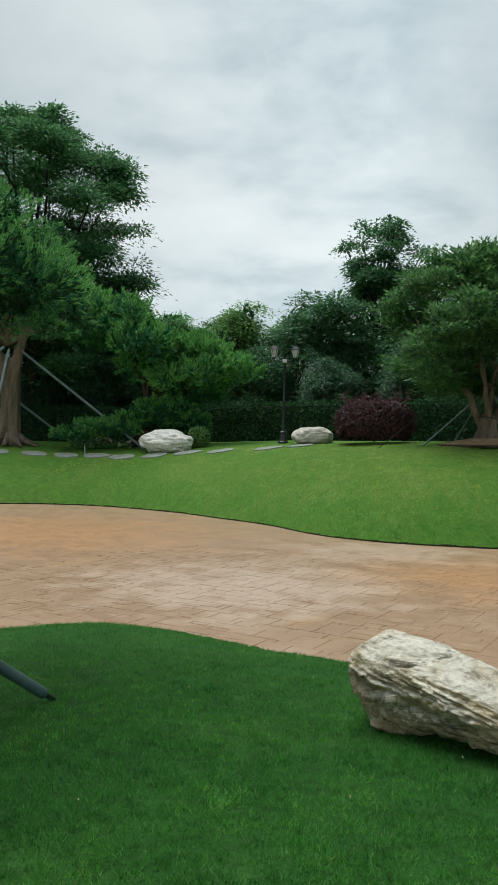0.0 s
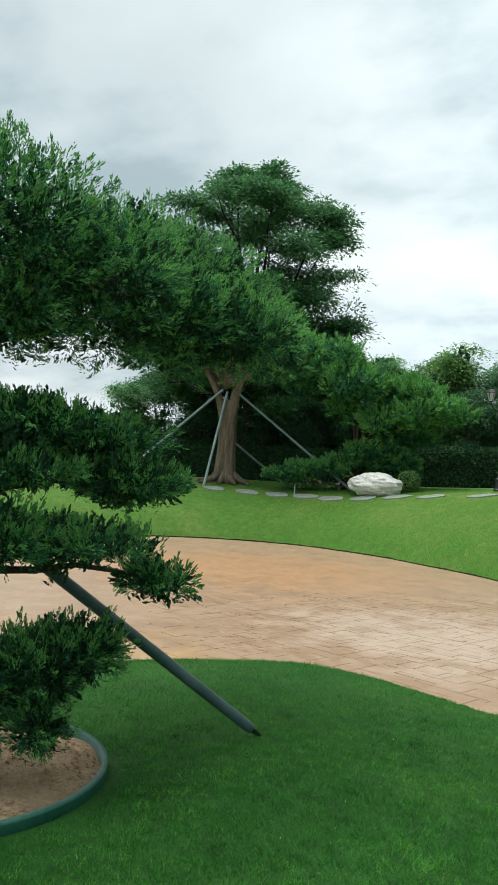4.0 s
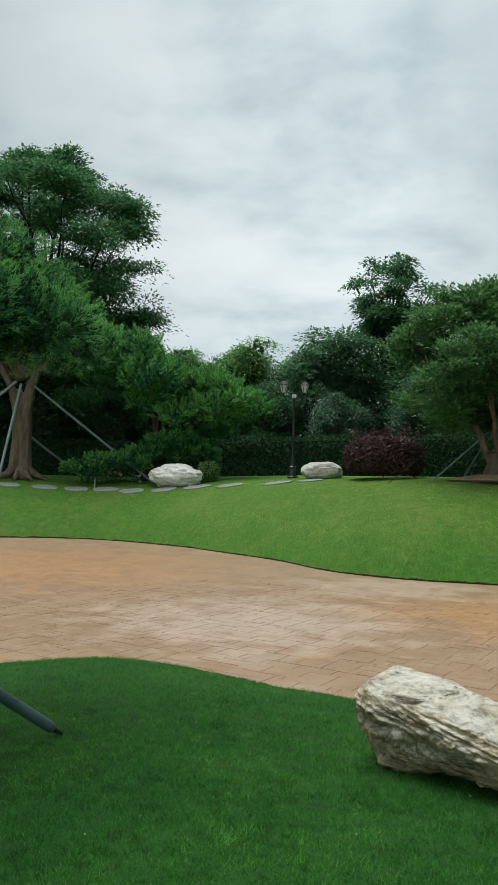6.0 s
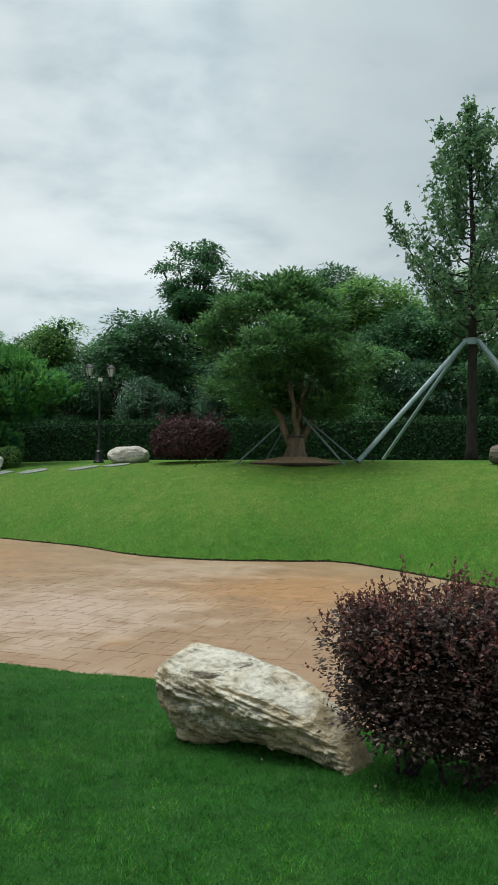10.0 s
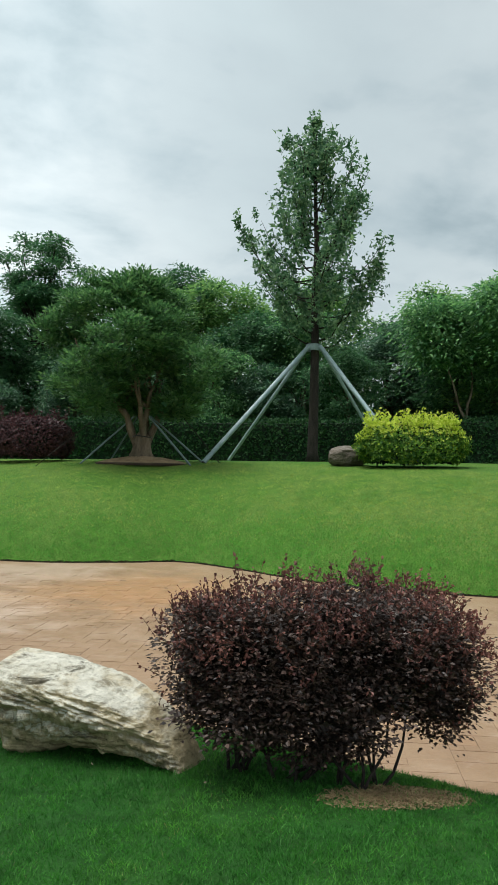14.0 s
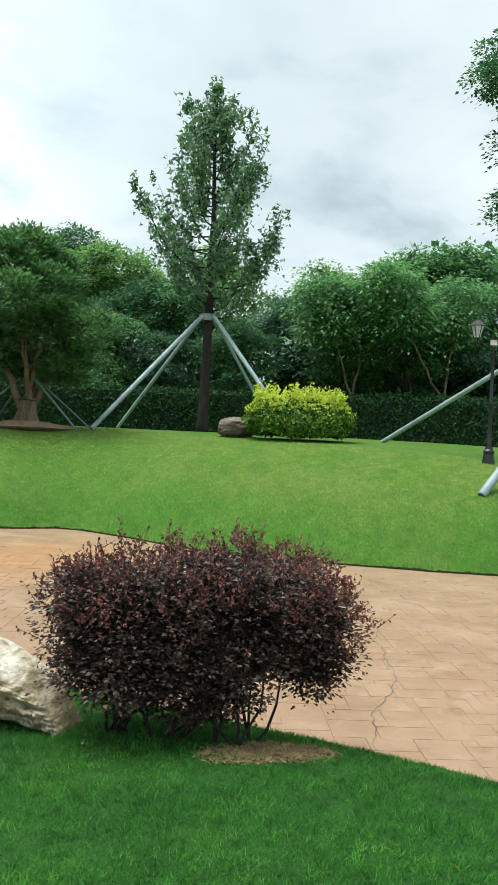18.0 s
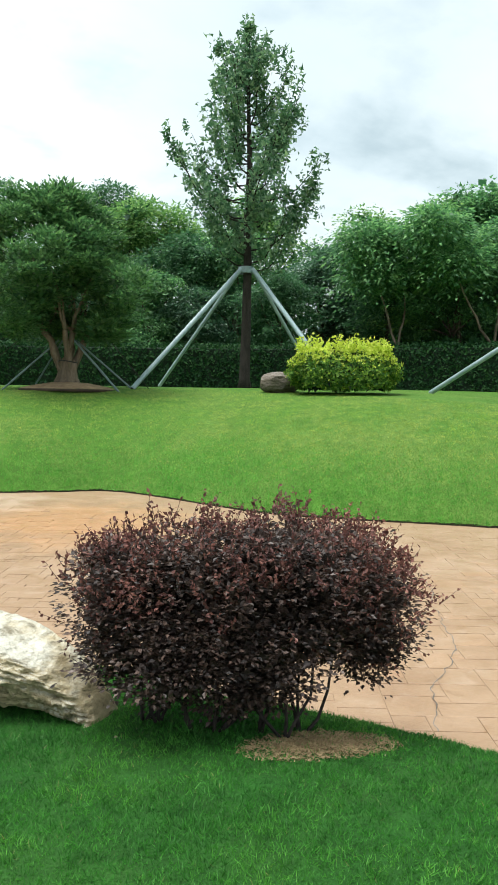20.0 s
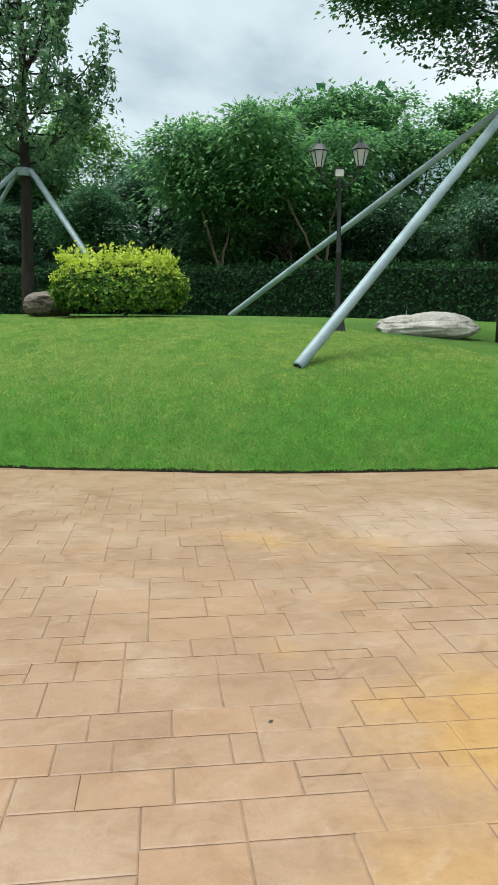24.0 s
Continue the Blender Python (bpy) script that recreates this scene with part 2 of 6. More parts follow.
def concrete_material(name):
    """Stamped concrete: slate relief, peach and ochre stains, pale scuffs."""
    mat, b = base(name, 0.55, 0.0, 0.4)
    g = mat.node_tree.nodes.new("ShaderNodeNewGeometry")

    def field(scale, detail, rough, warp=0.0, squeeze=(1, 1, 1)):
        m = node(mat, "ShaderNodeMapping", Scale=squeeze, Rotation=(0, 0, radians(28)))
        links(mat).new(g.outputs["Position"], m.inputs[0])
        n = node(mat, "ShaderNodeTexNoise", Scale=scale, Detail=detail, Roughness=rough, Distortion=warp)
        links(mat).new(m.outputs[0], n.inputs["Vector"])
        return n.outputs["Fac"]

    big, drift, slate, fine = field(0.33, 5.0, 0.62), field(1.3, 5.0, 0.6, 0.4), field(4.2, 6.0, 0.7, 1.4), field(30.0, 6.0, 0.7)
    scuff = field(3.4, 7.0, 0.66, 0.5, (1, 1.5, 1))
    def stain(x, y, reach, strength):
        """A ragged round stain about a place on the ground."""
        d = mat.node_tree.nodes.new("ShaderNodeVectorMath")
        d.operation = "DISTANCE"
        d.inputs[1].default_value = (x, y, 0)
        links(mat).new(g.outputs["Position"], d.inputs[0])
        s = node(mat, "ShaderNodeMath")
        s.operation = "MULTIPLY_ADD"
        links(mat).new(drift, s.inputs[0])
        s.inputs[1].default_value = -2.2 * reach
        links(mat).new(d.outputs["Value"], s.inputs[2])
        k = node(mat, "ShaderNodeMapRange")
        k.inputs["From Min"].default_value, k.inputs["From Max"].default_value = -0.1 * reach, -0.75 * reach
        k.inputs["To Max"].default_value = strength
        links(mat).new(s.outputs[0], k.inputs["Value"])
        return k.outputs[0]

    c = ramp(mat, drift, [(0.32, (0.272, 0.170, 0.102)), (0.5, (0.311, 0.202, 0.124)), (0.68, (0.351, 0.240, 0.160))])
    # worn: pale patches, wear together with the sky's sheen painted as colour
    ochre, orange, worn = (0.42, 0.245, 0.075), (0.39, 0.21, 0.10), (0.48, 0.375, 0.30)
    c = blend(mat, c, ochre, ramp(mat, big, [(0.60, (0, 0, 0)), (0.72, (0.7, 0.7, 0.7))]))
    for x, y, reach, strength, tone in ((7.2, 3.5, 0.75, 0.8, ochre), (6.4, 2.9, 0.6, 0.5, ochre), (-6.0, 16.5, 5.0, 0.75, orange), (3.0, 12.2, 2.6, 0.75, orange), (-0.8, 10.8, 2.6, 0.6, worn), (9.6, 6.2, 1.1, 0.3, worn), (1.6, 15.0, 2.0, 0.45, worn)):
        c = blend(mat, c, tone, stain(x, y, reach, strength))
    c = blend(mat, c, ramp(mat, slate, [(0.32, (0.80, 0.72, 0.64)), (0.45, (0.95, 0.94, 0.92)), (0.55, (1.0, 1.0, 1.0)), (0.72, (1.09, 1.09, 1.09))]), 0.7, "MULTIPLY")
    c = blend(mat, c, (0.53, 0.43, 0.35), ramp(mat, scuff, [(0.56, (0, 0, 0)), (0.76, (0.28, 0.28, 0.28))]))
    c = blend(mat, c, ramp(mat, fine, [(0.3, (0.82, 0.82, 0.82)), (0.7, (1.07, 1.07, 1.07))]), 0.7, "MULTIPLY")
    slab = node(mat, "ShaderNodeObjectInfo").outputs["Random"]
    c = blend(mat, c, orange, ramp(mat, slab, [(0.6, (0, 0, 0)), (1.0, (0.2, 0.2, 0.2))]))
    links(mat).new(c, b.inputs["Base Color"])
    links(mat).new(ramp(mat, slate, [(0.3, (0.30, 0.30, 0.30)), (0.7, (0.56, 0.56, 0.56))]), b.inputs["Roughness"])
    add = node(mat, "ShaderNodeMath")
    add.operation = "MULTIPLY_ADD"
    links(mat).new(slate, add.inputs[0])
    add.inputs[1].default_value = 2.0
    links(mat).new(fine, add.inputs[2])
    relief(mat, b, add.outputs[0], 0.4, 0.008)
    return mat


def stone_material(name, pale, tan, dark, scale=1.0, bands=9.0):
    """Weathered rock: a pale top with light from above painted in, laminated tan flanks, dark seams and pits."""
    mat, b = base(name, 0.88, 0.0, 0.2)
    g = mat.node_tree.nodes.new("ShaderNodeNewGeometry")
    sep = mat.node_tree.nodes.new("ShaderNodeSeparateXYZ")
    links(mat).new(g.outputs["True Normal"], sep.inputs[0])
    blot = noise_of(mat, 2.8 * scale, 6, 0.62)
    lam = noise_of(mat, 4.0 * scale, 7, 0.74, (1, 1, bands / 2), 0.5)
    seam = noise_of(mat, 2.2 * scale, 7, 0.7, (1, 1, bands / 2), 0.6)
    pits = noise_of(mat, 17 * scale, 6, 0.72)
    # upward faces stay paler: toplight is put into the colour here
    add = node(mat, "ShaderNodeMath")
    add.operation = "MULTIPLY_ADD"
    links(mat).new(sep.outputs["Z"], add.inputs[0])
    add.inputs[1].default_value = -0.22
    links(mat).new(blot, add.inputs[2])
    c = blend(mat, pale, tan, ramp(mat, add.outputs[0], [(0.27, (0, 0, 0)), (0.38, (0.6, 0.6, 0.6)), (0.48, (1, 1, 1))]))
    c = blend(mat, c, ramp(mat, lam, [(0.36, (0.30, 0.27, 0.21)), (0.46, (0.86, 0.85, 0.82)), (0.54, (1, 1, 1)), (0.7, (1.25, 1.25, 1.22))]), 0.85, "MULTIPLY")
    c = blend(mat, c, dark, ramp(mat, seam, [(0.36, (0.9, 0.9, 0.9)), (0.42, (0, 0, 0))]))
    c = blend(mat, c, ramp(mat, pits, [(0.32, (0.4, 0.39, 0.36)), (0.5, (1, 1, 1)), (0.7, (1.12, 1.12, 1.12))]), 0.75, "MULTIPLY")
    links(mat).new(c, b.inputs["Base Color"])
    h = node(mat, "ShaderNodeMath")
    h.operation = "ADD"
    links(mat).new(lam, h.inputs[0])
    links(mat).new(pits, h.inputs[1])
    relief(mat, b, h.outputs[0], 0.9, 0.03)
    return mat


M_LAWN = lawn_material("lawn_upper", 0.5, (0.056, 0.135, 0.018))
M_LAWN_NEAR = lawn_material("lawn_near", 0.12, (0.018, 0.078, 0.012))
M_BLADE = near_blades("grass_blade")
M_BLADE_FAR = turf_blades("grass_blade_dry")
M_BLADE_FOOT = leafy("grass_blade_sunny", (0.058, 0.29, 0.03), (0.095, 0.40, 0.046), (0.17, 0.5, 0.08), 0.6, 0.4)
M_DRIVE = concrete_material("stamped_concrete")
M_JOINT = rough_stuff("joint", (0.2, 0.134, 0.086), (0.31, 0.205, 0.13), 2.2, 0.9)
M_SOIL_EDGE = rough_stuff("soil_edge", (0.012, 0.014, 0.006), (0.04, 0.035, 0.015), 12, 0.95)
M_SOIL = rough_stuff("sandy_soil", (0.27, 0.175, 0.095), (0.52, 0.37, 0.22), 5, 0.95, 0.9, 0.03)
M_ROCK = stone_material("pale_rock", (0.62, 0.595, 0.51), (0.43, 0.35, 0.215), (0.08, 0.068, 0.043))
M_ROCK_WHITE = rough_stuff("white_rock", (0.72, 0.70, 0.64), (0.88, 0.87, 0.84), 1.6, 0.85, 0.6, 0.04)
M_ROCK_GREY = rough_stuff("grey_rock", (0.46, 0.42, 0.35), (0.76, 0.73, 0.66), 3.5, 0.88, 0.9, 0.06)
M_ROCK_DARK = stone_material("dark_rock", (0.24, 0.21, 0.185), (0.16, 0.135, 0.11), (0.04, 0.035, 0.03), 1.6)
M_SLAB = rough_stuff("slab_stone", (0.15, 0.18, 0.15), (0.30, 0.33, 0.29), 3, 0.85)
M_BARK = rough_stuff("bark", (0.04, 0.028, 0.02), (0.13, 0.09, 0.065), 6, 0.95, 0.9, 0.03, (1, 1, 0.25))
M_BARK_PALE = rough_stuff("bark_pale", (0.10, 0.075, 0.05), (0.29, 0.23, 0.165), 5, 0.95, 0.9, 0.04, (1, 1, 0.2))
M_BARK_DARK = rough_stuff("bark_dark", (0.015, 0.013, 0.011), (0.05, 0.04, 0.033), 8, 0.95, 0.9, 0.03, (1, 1, 0.25))
M_POLE = rough_stuff("grey_green_pole", (0.21, 0.30, 0.32), (0.36, 0.46, 0.48), 2.5, 0.45, 0.1, 0.002, fine=20)
M_POLE_DULL = rough_stuff("dull_green_pole", (0.11, 0.165, 0.175), (0.19, 0.26, 0.27), 2.5, 0.5, 0.1, 0.002, fine=20)
M_POLE_DARK = rough_stuff("dark_green_pole", (0.03, 0.07, 0.07), (0.10, 0.165, 0.165), 4, 0.4, 0.15, 0.002, fine=20)
M_BLACK = rough_stuff("black_iron", (0.008, 0.012, 0.012), (0.025, 0.032, 0.03), 8, 0.4, 0.1, 0.002)
M_RING = rough_stuff("green_edging", (0.012, 0.075, 0.05), (0.035, 0.15, 0.10), 5, 0.4, 0.15, 0.003)
M_JUNIPER = leafy("juniper_needles", (0.017, 0.10, 0.05), (0.043, 0.205, 0.09), (0.10, 0.33, 0.125), 0.55, 0.35)
M_JUNIPER_PALE = leafy("juniper_sprigs", (0.07, 0.25, 0.075), (0.15, 0.41, 0.11), (0.29, 0.57, 0.16), 0.55, 0.45)
M_JUNIPER_SHADE = leafy("juniper_inner_shade", (0.01, 0.05, 0.022), (0.022, 0.09, 0.034), (0.05, 0.15, 0.05), 0.55, 0.25)
M_PURPLE = leafy("purple_leaves", (0.034, 0.026, 0.024), (0.074, 0.05, 0.043), (0.17, 0.105, 0.082), 0.42, 0.3, 0.45)
M_PURPLE_TIP = leafy("purple_young_leaves", (0.095, 0.04, 0.038), (0.20, 0.082, 0.07), (0.34, 0.145, 0.115), 0.5, 0.35, 0.3)
M_PURPLE_FAR = leafy("purple_leaves_far", (0.028, 0.012, 0.016), (0.065, 0.024, 0.03), (0.13, 0.05, 0.052), 0.5, 0.25)
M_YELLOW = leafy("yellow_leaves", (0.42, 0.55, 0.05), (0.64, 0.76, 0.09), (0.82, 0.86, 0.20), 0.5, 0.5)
M_YELLOW_SHADE = leafy("yellow_shrub_shaded_leaves", (0.03, 0.10, 0.015), (0.10, 0.24, 0.03), (0.25, 0.41, 0.05), 0.5, 0.4)
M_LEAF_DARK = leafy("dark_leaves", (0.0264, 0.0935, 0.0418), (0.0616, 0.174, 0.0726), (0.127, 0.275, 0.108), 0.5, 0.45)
M_LEAF_MID = leafy("mid_leaves", (0.0531, 0.165, 0.0684), (0.13, 0.319, 0.118), (0.271, 0.519, 0.177), 0.5, 0.5)
M_LEAF_PALE = leafy("pale_leaves", (0.0767, 0.195, 0.059), (0.165, 0.354, 0.1), (0.33, 0.519, 0.153), 0.5, 0.5)
M_LEAF_BLUE = leafy("bluish_leaves", (0.03, 0.09, 0.055), (0.068, 0.17, 0.095), (0.15, 0.28, 0.145), 0.4, 0.35, 0.5)
M_LEAF_SLIM = leafy("slim_tree_leaves", (0.0531, 0.142, 0.0708), (0.118, 0.248, 0.118), (0.26, 0.401, 0.201), 0.45, 0.45, 0.4)
M_LEAF_OLIVE = leafy("olive_leaves", (0.0391, 0.115, 0.0414), (0.0851, 0.213, 0.0713), (0.184, 0.345, 0.115), 0.45, 0.4, 0.45)
M_FEATHER = leafy("feathery_leaves", (0.03, 0.11, 0.046), (0.075, 0.205, 0.08), (0.15, 0.32, 0.12), 0.5, 0.45)
M_HEDGE = leafy("hedge_leaves", (0.012, 0.045, 0.018), (0.024, 0.08, 0.027), (0.05, 0.125, 0.038), 0.7, 0.2, 0.15)
# near-black, so the shade deep in hedge and shrubs is in the colour
M_CORE = rough_stuff("painted_core_shade", (0.008, 0.018, 0.010), (0.02, 0.04, 0.02), 4, 0.95)


# ---- building helpers ----
def rng_of(seed):
    return np.random.default_rng(seed)


def mesh_of(name, verts, faces, material, smooth=False):
    """A mesh from arrays of vertices and of triangles or quads."""
    verts, me = np.asarray(verts, float), bpy.data.meshes.new(name)
    groups = [np.asarray(f) for f in (faces if isinstance(faces, tuple) else (faces,)) if len(f)]
    total = sum(f.size for f in groups)
    me.vertices.add(len(verts))
    me.vertices.foreach_set("co", verts.ravel())
    me.loops.add(total)
    me.loops.foreach_set("vertex_index", np.concatenate([f.ravel() for f in groups]).astype(np.int32))
    sizes = np.concatenate([np.full(len(f), f.shape[1]) for f in groups])
    me.polygons.add(len(sizes))
    me.polygons.foreach_set("loop_start", np.r_[0, np.cumsum(sizes)[:-1]].astype(np.int32))
    me.polygons.foreach_set("use_smooth", np.full(len(sizes), smooth))
    me.update(calc_edges=True)
    me.validate()
    if material:
        me.materials.append(material)
    return me


def part(name, data, material, parent=None, label=""):
    """Links a mesh, a bmesh or a pair of vertices and faces as one mesh object under a thing or part."""
    if isinstance(data, bmesh.types.BMesh):
        me = bpy.data.meshes.new(name)
        data.to_mesh(me)
        data.free()
        me.materials.append(material)
    elif isinstance(data, tuple):
        me = mesh_of(name, data[0], data[1], material, len(data) > 2 and data[2])
    else:
        me = data
    ob = new(name, me)
    ob.parent = parent
    return tagged(ob, label)


def thing(name, place, label, category, group="", kind=""):
    """An Empty at a thing's base; its parts are built in coordinates from there."""
    ob = new(name)
    ob.location = place
    ob.empty_display_size = 0.1
    return tagged(ob, label, category, group, kind)


def unit(v):
    return v / np.maximum(np.linalg.norm(v, axis=-1, keepdims=True), 1e-9)


def rand_dirs(r, n):
    return unit(r.normal(size=(n, 3)))


def tube(points, radii, sides=8, flute=0.0, closed=True):
    """A tapered, bent tube."""
    P, R = np.asarray(points, float), np.asarray(radii, float)
    T = unit(np.gradient(P, axis=0))
    ref = np.where(np.abs(T[:, 2:3]) > 0.95, np.array([[1.0, 0, 0]]), np.array([[0, 0, 1.0]]))
    A = unit(np.cross(T, ref))
    for k in range(1, len(A)):
        A[k] = unit(A[k - 1] - T[k] * (A[k - 1] @ T[k]))
    B = np.cross(T, A)
    ang = np.linspace(0, 2 * math.pi, sides, endpoint=False)
    wob = 1 + flute * np.sin(ang * 5 + 0.7) + flute * 0.6 * np.sin(ang * 3 + 2)
    V = P[:, None] + R[:, None, None] * wob[None, :, None] * (np.cos(ang)[None, :, None] * A[:, None] + np.sin(ang)[None, :, None] * B[:, None])
    n = len(P)
    i, j = np.meshgrid(np.arange(n - 1), np.arange(sides), indexing="ij")
    a = (i * sides + j).ravel()
    b = (i * sides + (j + 1) % sides).ravel()
    Q = np.stack([a, b, b + sides, a + sides], 1)
    V = V.reshape(-1, 3)
    if closed:
        V = np.concatenate([V, P[[0]], P[[-1]]])
        k, j = len(V) - 2, np.arange(sides)
        T0 = np.stack([np.full(sides, k), (j + 1) % sides, j], 1)
        T1 = np.stack([np.full(sides, k + 1), (n - 1) * sides + j, (n - 1) * sides + (j + 1) % sides], 1)
        return V, (Q, np.concatenate([T0, T1]))
    return V, (Q,)


def join(pieces):
    """Several (vertices, faces) pairs as one."""
    V, quads, tris, at = [], [], [], 0
    for v, f in pieces:
        for g in f if isinstance(f, tuple) else (f,):
            g = np.asarray(g)
            if len(g):
                (quads if g.shape[1] == 4 else tris).append(g + at)
        V.append(np.asarray(v, float))
        at += len(v)
    return np.concatenate(V), tuple(np.concatenate(g) for g in (quads, tris) if g)


def bend(r, a, b, steps=6, sag=0.0, wander=0.05):
    """A wandering line from a to b."""
    a, b = np.asarray(a, float), np.asarray(b, float)
    t = np.linspace(0, 1, steps)[:, None]
    far = np.linalg.norm(b - a)
    w = np.cumsum(r.normal(size=(steps, 3)), 0) * wander * far / steps ** 0.5
    w -= w[0] + (w[-1] - w[0]) * t
    P = a + (b - a) * t + w
    P[:, 2] -= sag * far * (np.sin(t[:, 0] * math.pi))
    return P


def leaf_mesh(C, U, size, width, r, fold=0.25, N=None):
    """Diamond leaves, one quad each: from C along U."""
    n = len(C)
    S = unit(np.cross(U, rand_dirs(r, n) if N is None else N))
    W = np.cross(S, U)
    L = (size * r.uniform(0.65, 1.25, n))[:, None] if np.isscalar(size) else size[:, None]
    mid = C + U * L * 0.45 + W * L * fold * 0.3
    V = np.stack([C, mid + S * L * width, C + U * L - W * L * fold * 0.4, mid - S * L * width], 1).reshape(-1, 3)
    return V, np.arange(4 * n).reshape(-1, 4)


def tri_leaves(C, U, size, width, r, N):
    """Far leaves, one triangle each: from C along U, facing N."""
    n = len(C)
    S = unit(np.cross(U, N))
    L = (size * r.uniform(0.6, 1.3, n))[:, None]
    V = np.stack([C - S * L * width, C + S * L * width, C + U * L], 1).reshape(-1, 3)
    return V, np.arange(3 * n).reshape(-1, 3)


def needle_mesh(C, U, size, width, r):
    """Slim single triangles: from C along U."""
    n = len(C)
    S = unit(np.cross(U, rand_dirs(r, n)))
    L = (size * r.uniform(0.6, 1.3, n))[:, None]
    V = np.stack([C - S * width, C + S * width, C + U * L], 1).reshape(-1, 3)
    return V, np.arange(3 * n).reshape(-1, 3)


def blob_points(r, blobs, n, inner=0.55, under=1.0):
    """Points in the outer shells of ellipsoids (x, y, z, rx, ry, rz), with the outward way at each; under: the share kept below."""
    B = np.array(blobs, float)
    area = (B[:, 3] * B[:, 4] + B[:, 3] * B[:, 5] + B[:, 4] * B[:, 5])
    k = r.choice(len(B), n, p=area / area.sum())
    D = rand_dirs(r, n)
    flip = (D[:, 2] < 0) & (r.random(n) > under)
    D[flip, 2] *= -1
    lump = np.array([1 + 0.34 * noise.noise(Vector(d * 2.3) + Vector((i * 3.1, 0, 0))) for d, i in zip(D, k)]) if n < 60000 else 1.0
    s = (r.uniform(inner ** 3, 1, n) ** (1 / 3) * lump)[:, None]
    return B[k, :3] + D * B[k, 3:6] * s, unit(D / B[k, 3:6]), s[:, 0]


def lumps(r, n, z0, z1, reach, size, flat=0.6, squash=1.0):
    """Many small ellipsoids that together fill a crown: reach gives (share of height, radius) pairs."""
    t = r.uniform(0, 1, n)
    R = np.interp(t, *zip(*reach)) * np.sqrt(r.uniform(0.05, 1, n))
    a = np.arange(n) * 2.4 + r.uniform(-0.5, 0.5, n)
    s = size * r.uniform(0.7, 1.25, n)
    return np.c_[np.cos(a) * R, np.sin(a) * R * squash, z0 + (z1 - z0) * t, s, s, s * flat]


def crown(r, blobs, clumps, per, leaf, width=0.28, spread=0.25, inner=0.5, under=0.8, droop=0.3, up=0.2, tri=False):
    """A crown of leaf clumps with gaps between them."""
    C, D, _ = blob_points(r, blobs, clumps, inner, under)
    C, D = np.repeat(C, per, 0), np.repeat(D, per, 0)
    n = len(C)
    off = r.normal(size=(n, 3)) * spread * np.array([1, 1, 0.3])
    off[:, 2] -= 0.35 * np.hypot(off[:, 0], off[:, 1]) ** 2 / spread * droop * 2
    U = unit(off / spread * np.array([1, 1, 0.5]) + D * 0.4 + rand_dirs(r, n) * 0.5 + np.array([0, 0, up - droop]))
    if tri:
        return tri_leaves(C + off, U, leaf, width, r, unit(rand_dirs(r, n) * 0.6 + np.array([0, 0, 1.0])))
    return leaf_mesh(C + off, U, leaf, width, r, N=unit(rand_dirs(r, n) * 0.55 + np.array([0, 0, 1.0])))


def fronds(r, blobs, count, sprigs, per, length, size, width, inner=0.8, under=0.5, lift=0.5, young=0.6):
    """Flame-shaped clusters of sprigs with gaps between them; gives the old needles and, towards each tip, the young
    ones. The pale tips also paint in light on each cluster.
    """
    C, D, _ = blob_points(r, blobs, count, inner, under)
    A = unit(np.c_[D[:, :2], D[:, 2].clip(-0.35, 1)] + np.array([0, 0, lift]) + rand_dirs(r, count) * 0.45)
    L = (length * r.uniform(0.55, 1.3, count))[:, None]
    # fronds that point up turn pale sooner, as light from above would show
    fresh = young + 0.25 * r.normal(size=(count, 1)) - 0.25 * A[:, 2:3]
    C, A, L, fresh = (np.repeat(q, sprigs, 0) for q in (C, A, L, fresh))
    n = len(C)
    t = r.random(n)[:, None] ** 0.8
    side = rand_dirs(r, n)
    P = C + A * L * (t - 0.6) + side * L * 0.36 * (1.1 - t)
    S = unit(A + side * 0.75 * (1.1 - t))
    tip = t > fresh
    P, S, L, tip = (np.repeat(q, per, 0) for q in (P, S, L, tip))
    m = len(P)
    q = r.random(m)[:, None]
    U = unit(S + rand_dirs(r, m) * 0.4)
    V, F = needle_mesh(P + S * L * 0.26 * (q - 0.3), U, size * (1.15 - 0.5 * q[:, 0]), width, r)
    V, tip = V.reshape(-1, 3, 3), tip[:, 0]
    return tuple((V[k].reshape(-1, 3), np.arange(3 * k.sum()).reshape(-1, 3)) for k in (~tip, tip))


def lathe(profile, sides=12):
    """A turned solid from (radius, height) pairs."""
    P = np.array([(0, 0, z) for _, z in profile], float)
    ang = np.linspace(0, 2 * math.pi, sides, endpoint=False)
    R = np.array([max(q, 1e-4) for q, _ in profile])
    V = P[:, None] + R[:, None, None] * np.stack([np.cos(ang), np.sin(ang), 0 * ang], -1)[None]
    n = len(P)
    i, j = np.meshgrid(np.arange(n - 1), np.arange(sides), indexing="ij")
    a, b = (i * sides + j).ravel(), (i * sides + (j + 1) % sides).ravel()
    return V.reshape(-1, 3), (np.stack([a, b, b + sides, a + sides], 1),)


def chips(r, C, size):
    """Small angular crumbs: one squashed octahedron each."""
    n = len(C)
    A = np.array([(1, 0, 0), (-1, 0, 0), (0, 1, 0), (0, -1, 0), (0, 0, 1), (0, 0, -1)], float)
    V = C[:, None] + A[None] * (size * r.uniform(0.4, 1.3, (n, 6, 1))) * np.array([1, 1, 0.6])
    F = np.array([(0, 2, 4), (2, 1, 4), (1, 3, 4), (3, 0, 4), (2, 0, 5), (1, 2, 5), (3, 1, 5), (0, 3, 5)])
    return V.reshape(-1, 3), (F[None] + 6 * np.arange(n)[:, None, None]).reshape(-1, 3)


